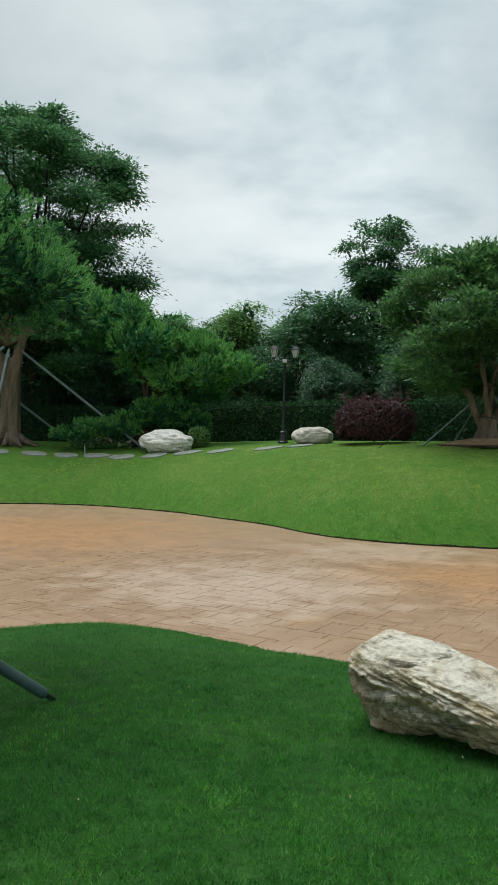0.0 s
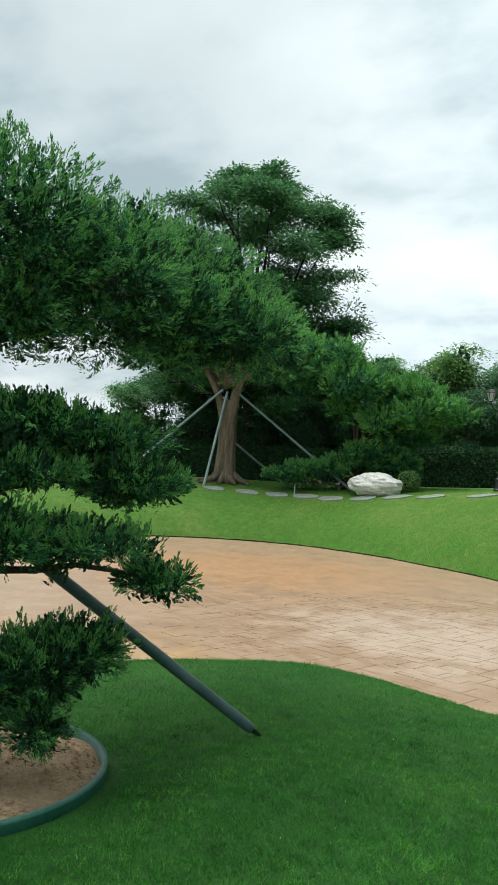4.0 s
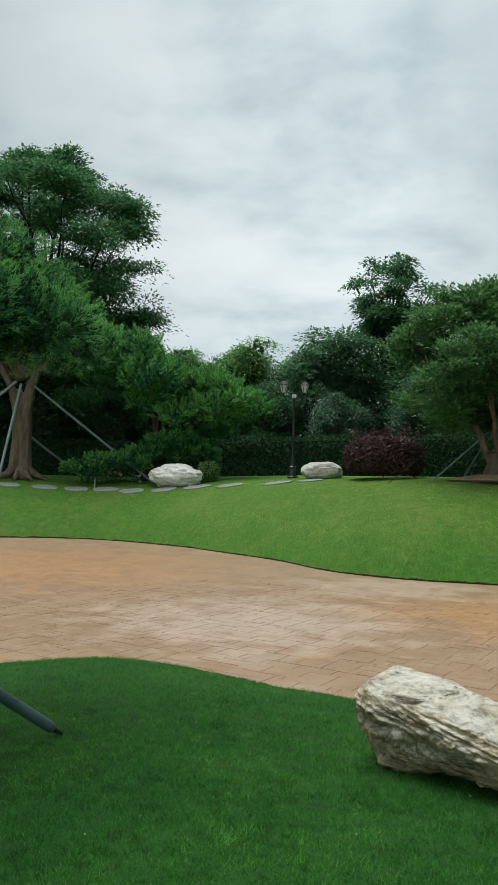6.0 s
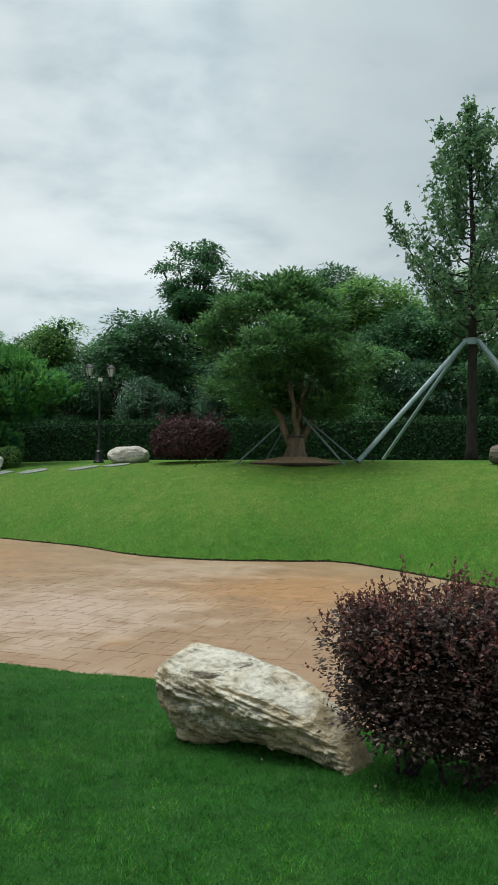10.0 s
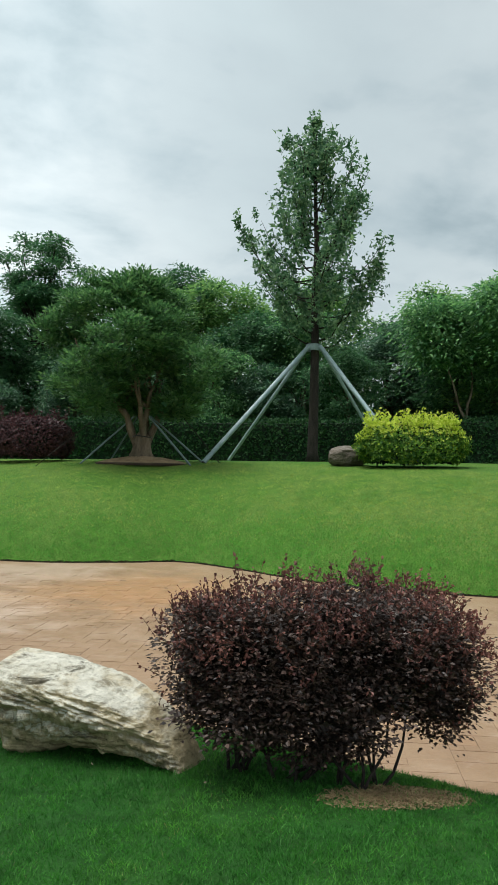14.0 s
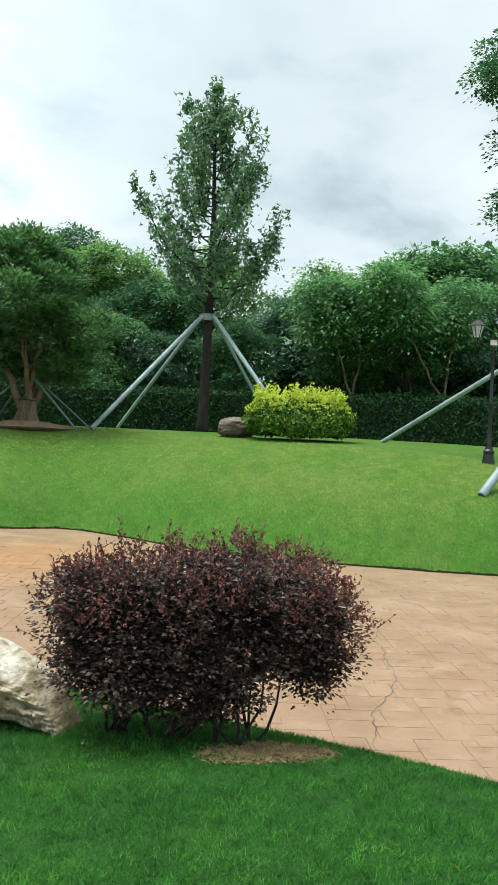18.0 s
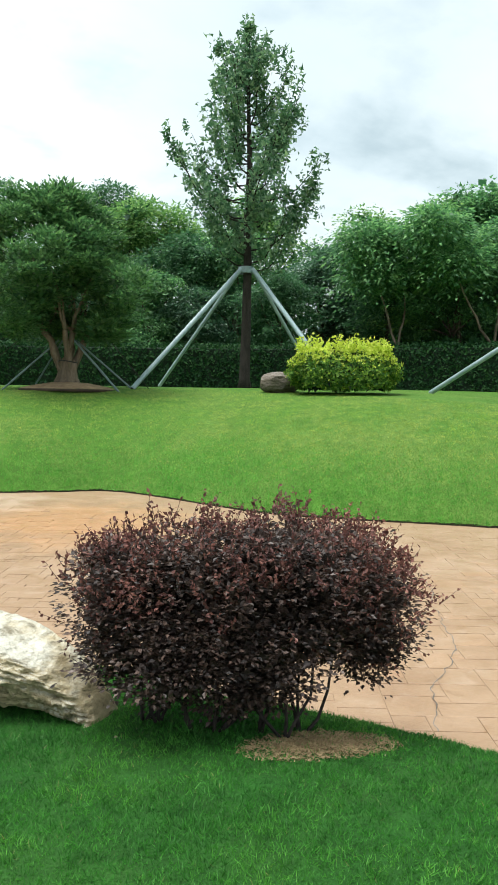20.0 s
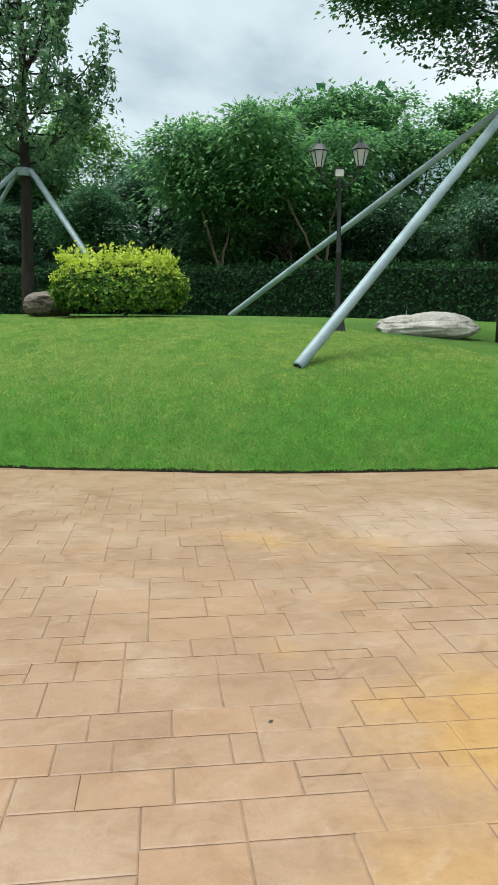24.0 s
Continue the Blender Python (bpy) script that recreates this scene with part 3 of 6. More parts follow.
def box(cx, cy, cz, sx, sy, sz):
    V = np.array([(x, y, z) for z in (-0.5, 0.5) for y in (-0.5, 0.5) for x in (-0.5, 0.5)]) * (sx, sy, sz) + (cx, cy, cz)
    return V, np.array([(0, 2, 3, 1), (4, 5, 7, 6), (0, 1, 5, 4), (2, 6, 7, 3), (0, 4, 6, 2), (1, 3, 7, 5)])


# ---- the lie of the land ----
FAR_EDGE = [(-40, 2), (-26, 10), (-17, 17.5), (-12.6, 22.0), (-10.2, 23.9), (-7.3, 24.25), (-4.4, 22.8), (-2.8, 21.35), (-1.0, 19.5), (0.3, 17.55), (1.8, 16.5),
            (3.5, 16.1), (4.6, 15.95), (5.3, 14.8), (5.88, 13.25), (6.47, 11.9), (7.4, 10.95), (8.3, 10.2), (9.2, 9.45), (10.4, 8.7), (12.2, 7.9), (16, 6.8), (24, 5.6), (40, 5)]
NEAR_EDGE = [(-9, -12), (-8.2, -4), (-6.6, 1.5), (-5.0, 5.0), (-3.6, 6.95), (-2.8, 7.55), (-2.0, 7.95), (-1.3, 7.85), (-0.6, 7.5), (0.0, 7.15), (0.55, 6.95),
             (1.25, 6.35), (2.0, 5.3), (2.71, 4.4), (3.2, 3.8), (3.47, 3.43), (3.8, 2.93), (4.08, 2.2), (4.22, 1.0), (4.25, -1), (4.0, -6), (3.5, -12)]


def smooth_line(points, n=12):
    P = [np.array(p, float) for p in points]
    P = [2 * P[0] - P[1]] + P + [2 * P[-1] - P[-2]]
    out = []
    for i in range(1, len(P) - 2):
        a, b, c, d = P[i - 1:i + 3]
        for t in np.arange(n) / n:
            out.append(0.5 * (2 * b + (c - a) * t + (2 * a - 5 * b + 4 * c - d) * t * t + (3 * b - a - 3 * c + d) * t ** 3))
    return np.array(out + [P[-2]])


FE, NE = smooth_line(FAR_EDGE), smooth_line(NEAR_EDGE)


def side_exact(x, y, line):
    """Distance from a line, positive on its left."""
    out = []
    pts = np.stack([np.ravel(x), np.ravel(y)], -1).astype(float)
    a, ab = line[:-1], np.diff(line, axis=0)
    for chunk in np.array_split(pts, max(1, len(pts) // 4000)):
        px, py = chunk[:, :1] - a[:, 0], chunk[:, 1:] - a[:, 1]
        t = np.clip((px * ab[:, 0] + py * ab[:, 1]) / (ab * ab).sum(-1), 0, 1)
        d = (px - t * ab[:, 0]) ** 2 + (py - t * ab[:, 1]) ** 2
        i = d.argmin(1)
        k = np.arange(len(i))
        cross = ab[i, 0] * py[k, i] - ab[i, 1] * px[k, i]
        out.append(np.where(cross > 0, 1, -1) * np.sqrt(d[k, i]))
    return np.concatenate(out)


SX, SY, SG = -18.0, -8.0, 0.2
FIELDS = {}
for key, line in (("far", FE), ("near", NE)):
    qx, qy = np.meshgrid(SX + SG * np.arange(201), SY + SG * np.arange(226), indexing="ij")
    FIELDS[key] = side_exact(qx, qy, line).reshape(qx.shape)


def side_of(x, y, line):
    """The same, read off a fine grid wherever that reaches."""
    x, y = np.ravel(x).astype(float), np.ravel(y).astype(float)
    f = FIELDS["far" if line is FE else "near"]
    u, v = (x - SX) / SG, (y - SY) / SG
    inside = (u > 0) & (v > 0) & (u < f.shape[0] - 1.01) & (v < f.shape[1] - 1.01)
    out = np.empty(len(x))
    i, j = u[inside].astype(int), v[inside].astype(int)
    p, q = u[inside] - i, v[inside] - j
    out[inside] = (f[i, j] * (1 - p) + f[i + 1, j] * p) * (1 - q) + (f[i, j + 1] * (1 - p) + f[i + 1, j + 1] * p) * q
    if (~inside).any():
        out[~inside] = side_exact(x[~inside], y[~inside], line)
    return out


def upper_z(x, y):
    x, y = np.ravel(x).astype(float), np.ravel(y).astype(float)
    d = np.maximum(side_of(x, y, FE), 0)
    top = 2.08 + 0.3 * np.clip((y - 13) / 8, 0, 1) * np.clip((x + 9) / 8, 0, 1) - 0.35 * np.clip((x - 11) / 6, 0, 1) * np.clip((17 - y) / 5, 0, 1) + 0.05 * np.clip((-x - 6) / 5, 0, 1)
    return 0.03 + top * (1 - np.exp(-d / 2.3))


def near_z(x, y):
    x, y = np.ravel(x).astype(float), np.ravel(y).astype(float)
    d = np.maximum(-side_of(x, y, NE), 0)
    reach = 1.5 - 0.9 * np.clip((x - 0.3) / 1.5, 0, 1)
    return 0.04 + 0.44 * (1 - np.exp(-d / reach))


def on_upper(x, y, lift=0.0):
    return (x, y, float(upper_z(x, y)[0]) + lift)


def on_near(x, y, lift=0.0):
    return (x, y, float(near_z(x, y)[0]) + lift)


def grid_faces(n, m):
    i, j = np.meshgrid(np.arange(n - 1), np.arange(m - 1), indexing="ij")
    a = (i * m + j).ravel()
    return np.stack([a, a + m, a + m + 1, a + 1], 1)


def lawn_sheet(name, edge, outer, height, material, label, steps):
    """A lawn from a curved edge to an outer line, with a low earth lip at the edge."""
    n = len(edge)
    r = rng_of(len(name))
    wob = np.array([noise.fractal(Vector((p[0] * 3, p[1] * 3, 5.0)), 1, 2, 4) for p in edge]) * 0.03
    inner = edge + unit(outer - edge) * wob[:, None]
    t = np.linspace(0, 1, steps) ** 2.2
    P = inner[:, None] * (1 - t)[None, :, None] + outer[:, None] * t[None, :, None]
    z = height(P[..., 0], P[..., 1]).reshape(n, steps)
    z[:, 0] = np.maximum(z[:, 0], 0.03) + r.normal(size=n) * 0.006
    V = np.concatenate([P, z[..., None]], -1)
    ob = part(name, (V.reshape(-1, 3), grid_faces(n, steps)[:, ::-1], True), material)
    tagged(ob, label, "lawn", kind="structure")
    lip = np.stack([V[:, 0] + (0, 0, 0.002), np.c_[inner, np.full(n, -0.08)]], 1).reshape(-1, 3)
    part("soil_lip", (lip, grid_faces(n, 2)), M_SOIL_EDGE, ob, "dark earth edge of the turf")
    return ob


# base ground to the horizon
gx = np.r_[-3000, -900, -300, -120, -60, np.linspace(-45, 45, 31), 60, 120, 300, 900, 3000]
GX, GY = np.meshgrid(gx, gx, indexing="ij")
ground = part("ground", (np.stack([GX, GY, 0 * GX - 0.06], -1).reshape(-1, 3), grid_faces(len(gx), len(gx))), M_LAWN)
tagged(ground, "flat grassy ground that runs on to the horizon", "ground", kind="structure")

# dense samples of the two edges
FED = smooth_line(FAR_EDGE, 20)
OUT = FED + unit(FED - np.array([1.0, 0.5])) * 62
upper_lawn = lawn_sheet("upper_lawn", FED, OUT, upper_z, M_LAWN, "mown green lawn rising in a bank, with straw-coloured patches", 70)
NED = smooth_line(NEAR_EDGE, 18)
MIDL = np.array([-1.2, -4.0]) + unit(NED - np.array([-1.2, -4.0])) * 0.3
near_lawn = lawn_sheet("near_lawn", NED, MIDL, near_z, M_LAWN_NEAR, "dark green lawn on a low mound beside the drive", 50)

# the drive
drive_base = part("drive", (np.array([(-45, -14, -0.0045), (45, -14, -0.0045), (45, 30, -0.0045), (-45, 30, -0.0045)], float), np.array([[0, 1, 2, 3]])), M_JOINT)
tagged(drive_base, "wide tan stamped-concrete drive with worn joints", "drive", kind="structure")


# ---- plants, rocks, lamps: one function for each kind ----
def rock(name, place, size, turn, material, label, seed, category="rock", sharp=0.75, rough=0.12, flat_top=0.0, sink=0.12):
    """A weathered boulder, boxed, lumpy and layered."""
    r = rng_of(seed)
    bm = bmesh.new()
    bmesh.ops.create_icosphere(bm, subdivisions=5, radius=1.0)
    V = np.array([v.co[:] for v in bm.verts])
    F = np.array([[v.index for v in f.verts] for f in bm.faces])
    bm.free()
    o = r.uniform(0, 50, 3)
    S = np.sign(V) * np.abs(V) ** sharp
    k = np.array([noise.fractal(Vector(p * 1.3 + o), 1.0, 2.1, 5) for p in V])
    k2 = np.array([noise.fractal(Vector((p * (3.2, 3.2, 8.0)) + o), 1.0, 2.1, 4) for p in V])
    P = S * (1 + rough * k + rough * 0.35 * k2)[:, None] * np.array(size)
    if flat_top:
        P[:, 2] = np.minimum(P[:, 2], size[2] * flat_top + 0.04 * k * size[2])
    c, s = math.cos(radians(turn)), math.sin(radians(turn))
    P = np.c_[P[:, 0] * c - P[:, 1] * s, P[:, 0] * s + P[:, 1] * c, P[:, 2] + size[2] * (1 - sink * 2)]
    ob = part(name, (P, F, True), material)
    ob.location = place
    return tagged(ob, label, category)


def big_rock():
    """The long pale boulder: flat sloping top, undercut front, tail down to the turf."""
    a, b = np.array([0.60, 4.66]), np.array([1.62, 3.80])
    nu, nv = 230, 170
    u = np.linspace(0, 1, nu)
    top = np.interp(u, [0, 0.03, 0.10, 0.35, 0.6, 0.8, 0.92, 0.97, 1], [0.66, 0.80, 0.86, 0.83, 0.76, 0.67, 0.56, 0.46, 0.38])
    low = np.interp(u, [0, 0.06, 0.16, 0.3, 0.42, 0.57, 0.78, 1], [0.60, 0.48, 0.33, 0.355, 0.41, 0.43, 0.39, 0.30])
    half = np.interp(u, [0, 0.05, 0.2, 0.5, 0.7, 0.88, 1], [0.09, 0.2, 0.26, 0.25, 0.20, 0.17, 0.10])
    ax = unit(b - a)
    side = np.array([ax[1], -ax[0]])
    th = np.linspace(0, 2 * math.pi, nv, endpoint=False)
    ca, sa = np.cos(th), np.sin(th)
    ca, sa = np.sign(ca) * np.abs(ca) ** 0.45, np.sign(sa) * np.abs(sa) ** 0.55
    under = 0.07 * np.exp(-((u - 0.36) / 0.17) ** 2)
    P = np.zeros((nu, nv, 3))
    for i in range(nu):
        # the side towards the viewer (ca < 0) leans in towards its foot
        w = half[i] * ca + np.where(ca < 0, (0.06 + under[i]) * (0.25 - sa).clip(0, 1.2), 0)
        P[i, :, :2] = a + (b - a) * u[i] - side * w[:, None]
        P[i, :, 2] = (top[i] + low[i]) / 2 + (top[i] - low[i]) / 2 * sa
        P[i, :, 2] += 0.02 * ca * (sa > 0)
    P = P.reshape(-1, 3)
    k = np.array([noise.fractal(Vector(p * 2.6), 1.0, 2.1, 5) for p in P])
    k2 = np.array([noise.ridged_multi_fractal(Vector((p[0] * 3.5 + p[2] * 2, p[1] * 3.5, p[2] * 26 + p[0] * 7)), 1.0, 2.0, 5, 1.0, 2.0) for p in P])
    k3 = np.array([noise.fractal(Vector(p * (18, 18, 34)), 1.0, 2.1, 4) for p in P])
    fac = np.array([noise.voronoi(Vector(p * (2.6, 2.6, 5.0)))[0][0] for p in P])
    cen = np.repeat(np.c_[a + (b - a) * u[:, None], (top + low) / 2], nv, 0)
    out = unit(P - cen)
    flank = np.clip(1.2 - out[:, 2:3].clip(0, 1) * 1.9, 0.04, 1)
    flank = flank * np.clip(1.25 + out[:, 2:3], 0.25, 1)
    P = P + out * (0.03 * k[:, None] + flank * 0.04 * (k2[:, None] - 1.2) - (0.008 + 0.035 * flank) * (fac[:, None] - 0.4) + (0.006 + 0.02 * flank) * k3[:, None])
    i, j = np.meshgrid(np.arange(nu - 1), np.arange(nv), indexing="ij")
    q = (i * nv + j).ravel()
    n = (i * nv + (j + 1) % nv).ravel()
    Q = np.stack([q, n, n + nv, q + nv], 1)
    e = np.arange(nv)
    V = np.concatenate([P, P[:nv].mean(0)[None], P[-nv:].mean(0)[None]])
    T = np.concatenate([np.stack([np.full(nv, len(P)), (e + 1) % nv, e], 1), np.stack([np.full(nv, len(P) + 1), (nu - 1) * nv + e, (nu - 1) * nv + (e + 1) % nv], 1)])
    V0 = np.array([1.1, 4.2, 0.4])
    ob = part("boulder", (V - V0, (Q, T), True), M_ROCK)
    ob.location = V0
    return tagged(ob, "long pale layered boulder with a flat sloping top on the lawn", "rock")


def stake(parent, foot, head, radius, material, name="support_pole", tip=False):
    """A straight round pole with end caps, in the parent's coordinates."""
    o = np.array(parent.location)
    f, h = np.array(foot, float) - o, np.array(head, float) - o
    w = unit(h - f)
    ob = part(name, (*tube([f, f + w * 0.03, h - w * 0.03, h], [radius * 0.9, radius, radius, radius * 0.9], 12), True), material, parent)
    # solid black disc in place of the shade inside a hollow end
    if radius > 0.07:
        part("pole_end", (*tube([f - w * 0.006, f - w * 0.001], [radius * 0.78, radius * 0.78], 12), False), M_BLACK, ob, "black disc that stands for the shaded hollow of the pole end")
    if tip:
        part("ground_spike", (*tube([f - w * 0.16, f, f + w * 0.02], [0.008, radius * 0.55, radius * 0.6], 8), True), M_BLACK, ob, "dark metal spike")
    return ob


def trunk_part(parent, r, points, radii, material, sides=12, flute=0.05, name="trunk"):
    P = np.array(points, float)
    return part(name, (*tube(P, radii, sides, flute), True), material, parent)


def limbs(parent, r, start, ends, r0, material, steps=6, wander=0.09, name="limb"):
    for e in ends:
        P = bend(r, start, e, steps, -0.06, wander)
        part(name, (*tube(P, np.linspace(r0, r0 * 0.22, steps), 6), True), material, parent)


def garden_lamp(place, turn, label):
    ob = thing("garden_lamp", place, label, "lamp post", "garden lamps")
    ob.rotation_euler[2] = radians(turn)
    part("plinth", (*lathe([(0.0, 0), (0.19, 0), (0.19, 0.05), (0.165, 0.07), (0.15, 0.12), (0.115, 0.34), (0.13, 0.36), (0.13, 0.40), (0.09, 0.44), (0.075, 0.52), (0.0, 0.52)], 8), False), M_BLACK, ob)
    part("post", (*lathe([(0.055, 0.5), (0.06, 0.56), (0.05, 0.6), (0.046, 1.5), (0.056, 1.52), (0.056, 1.56), (0.042, 1.6), (0.036, 2.8), (0.05, 2.83), (0.05, 2.88), (0.0, 2.9)], 12), True), M_BLACK, ob)
    arm = join([tube([(s * x, 0, z) for x, z in ((0.03, 2.72), (0.15, 2.74), (0.28, 2.84), (0.36, 2.97), (0.38, 3.06))], [0.016] * 5, 6) for s in (-1, 1)] + [tube([(-0.36, 0, 2.95), (0.36, 0, 2.95)], [0.012, 0.012], 6)])
    part("bracket", (*arm, True), M_BLACK, ob)
    head = part("spotlight", box(0, 0, 2.97, 0.15, 0.12, 0.12), M_LAMP_WHITE, ob, "small white lamp head")
    part("visor", box(0, 0, 3.045, 0.19, 0.17, 0.02), M_BLACK, head)
    for s in (-1, 1):
        x = 0.38 * s
        roof = lathe([(0.165, 3.36), (0.185, 3.37), (0.10, 3.47), (0.03, 3.51), (0.025, 3.55), (0.012, 3.60), (0.0, 3.61)], 6)
        lan = part("lantern", (roof[0] + (x, 0, 0), roof[1], False), M_BLACK, ob)
        foot = lathe([(0.0, 3.05), (0.06, 3.05), (0.075, 3.08), (0.0, 3.085)], 6)
        part("lantern_foot", (foot[0] + (x, 0, 0), foot[1], False), M_BLACK, lan)
        part("pane", (*[(v + (x, 0, 0), f) for v, f in (lathe([(0.07, 3.085), (0.15, 3.36)], 6),)][0], False), M_LANTERN, lan, "milky lantern glass")
        for k in range(6):
            q = k * math.pi / 3
            part("lantern_bar", (*tube([(x + 0.075 * math.cos(q), 0.075 * math.sin(q), 3.08), (x + 0.158 * math.cos(q), 0.158 * math.sin(q), 3.37)], [0.008, 0.008], 4), False), M_BLACK, lan)
    return ob


M_LAMP_WHITE = rough_stuff("white_enamel", (0.62, 0.63, 0.62), (0.78, 0.78, 0.76), 6, 0.4, 0.0)
M_LANTERN = rough_stuff("milky_glass", (0.45, 0.47, 0.46), (0.62, 0.64, 0.62), 5, 0.25, 0.0)


def loose_tree(name, place, label, blobs, leafmat, barkmat, seed, clumps, per, leaf, spread, height, radius, limb_to=None, lean=(0, 0), category="tree", width=0.28, inner=0.5, under=0.8, droop=0.3, group="", tri=True):
    """A tree in coordinates from its foot: trunk, limbs, and a crown of leaf clumps in the given ellipsoids."""
    r = rng_of(seed)
    ob = thing(name, place, label, category, group)
    P = bend(r, (0, 0, -0.15), (lean[0], lean[1], height), 9, 0, 0.05)
    R = np.interp(np.linspace(0, 1, 9), [0, 0.06, 0.2, 1], [radius * 1.5, radius * 1.1, radius, radius * 0.55])
    trunk_part(ob, r, P, R, barkmat)
    ends = [np.array(b[:3]) + r.normal(size=3) * 0.2 * np.array(b[3:6]) for b in (blobs if limb_to is None else limb_to)]
    limbs(ob, r, P[-2], ends, radius * 0.5, barkmat)
    tagged(part("crown", crown(r, blobs, clumps, per, leaf, width, spread, inner, under, droop, 0.2, tri), leafmat, ob), kind="stuff")
    return ob


# ---- the near lawn ----
big_rock()


def lumps_in(r, blobs, n):
    """Small ellipsoids strewn through large ones, for an uneven crown."""
    out = []
    for b in blobs:
        D = rand_dirs(r, n) * r.uniform(0.3, 0.95, n)[:, None]
        s = r.uniform(0.28, 0.5, n)[:, None]
        out.append(np.c_[np.array(b[:3]) + D * b[3:6], s * b[3], s * b[4], s * b[5]])
    return np.concatenate(out)


def purple_bush():
    r = rng_of(41)
    ob = thing("purple_shrub", on_near(2.28, 3.45), "loose dark purple-leaved shrub on bare stems, beside the boulder", "shrub")
    o = np.array(ob.location)
    blobs = [np.r_[np.array(b[:3]) - o, b[3:]] for b in ((1.67, 3.74, 1.00, 0.28, 0.33, 0.26), (1.98, 3.62, 1.05, 0.46, 0.44, 0.30), (2.5, 3.56, 1.06, 0.5, 0.46, 0.31), (2.80, 3.52, 0.92, 0.34, 0.38, 0.30), (2.3, 3.5, 0.84, 0.66, 0.42, 0.26), (1.8, 3.56, 0.80, 0.36, 0.36, 0.22), (2.84, 3.44, 0.70, 0.2, 0.2, 0.17), (2.04, 3.38, 0.66, 0.2, 0.16, 0.16), (2.28, 3.36, 0.64, 0.14, 0.12, 0.14))]
    roots = [(2.28, 3.24), (2.2, 3.33), (1.92, 3.45), (2.0, 3.4), (1.74, 3.66), (1.8, 3.6), (2.4, 3.3)]
    for k, (x, y) in enumerate(roots):
        f = np.array((x, y, float(near_z(x, y)[0]) - 0.03)) - o
        for q in range(3):
            b = blobs[r.integers(0, 5)]
            e = np.array(b[:3]) * 0.6 + f * 0.4 + r.normal(size=3) * 0.1
            e[2] = r.uniform(0.4, 0.6)
            P = bend(r, f, e, 6, 0, 0.12)
            part("stem", (*tube(P, np.linspace(0.0095, 0.004, 6), 6), True), M_BARK_DARK, ob)
    heads = np.concatenate([lumps_in(r, [np.r_[b[:3], np.array(b[3:]) * 0.86] for b in blobs], 9), np.array(blobs)])
    V, F = crown(r, heads, 5200, 12, 0.031, 0.33, 0.034, 0.5, 0.85, 0.2, 0.45)
    # loose shoots above the top
    C, D, _ = blob_points(r, blobs[:4], 1150, 0.96, 0.25)
    twigs, lv = [], []
    for c, d in zip(C, D):
        w = unit(d * 0.7 + np.array([0, 0, 0.55]) + r.normal(size=3) * 0.4)
        n = 0.05 + 0.09 * r.random() ** 2
        twigs.append(tube([c, c + w * n], [0.002, 0.001], 3, closed=False))
        for t in np.linspace(0.0, 1, 8):
            lv.append((c + w * n * t, unit(w * 0.5 + r.normal(size=3))))
    W, G = leaf_mesh(np.array([a for a, _ in lv]), np.array([b for _, b in lv]), 0.026, 0.3, r)
    tagged(part("foliage", (V, F), M_PURPLE, ob), kind="stuff")
    tagged(part("young_foliage", (W, G), M_PURPLE_TIP, ob, "reddish young leaves on fine shoots"), kind="stuff")
    tagged(part("fine_growth", join(twigs), M_BARK, ob), kind="stuff")
    core = [(b[0], b[1], b[2], b[3] * 0.7, b[4] * 0.7, b[5] * 0.65) for b in blobs[:5]]
    tagged(part("inner_foliage", leaf_fill(r, core, 4600, 0.055), M_PURPLE, ob), kind="stuff")
    return ob


def leaf_fill(r, blobs, n, leaf):
    C, D, _ = blob_points(r, blobs, n, 0.1, 1.0)
    return leaf_mesh(C, rand_dirs(r, n), leaf, 0.4, r)


purple_bush()


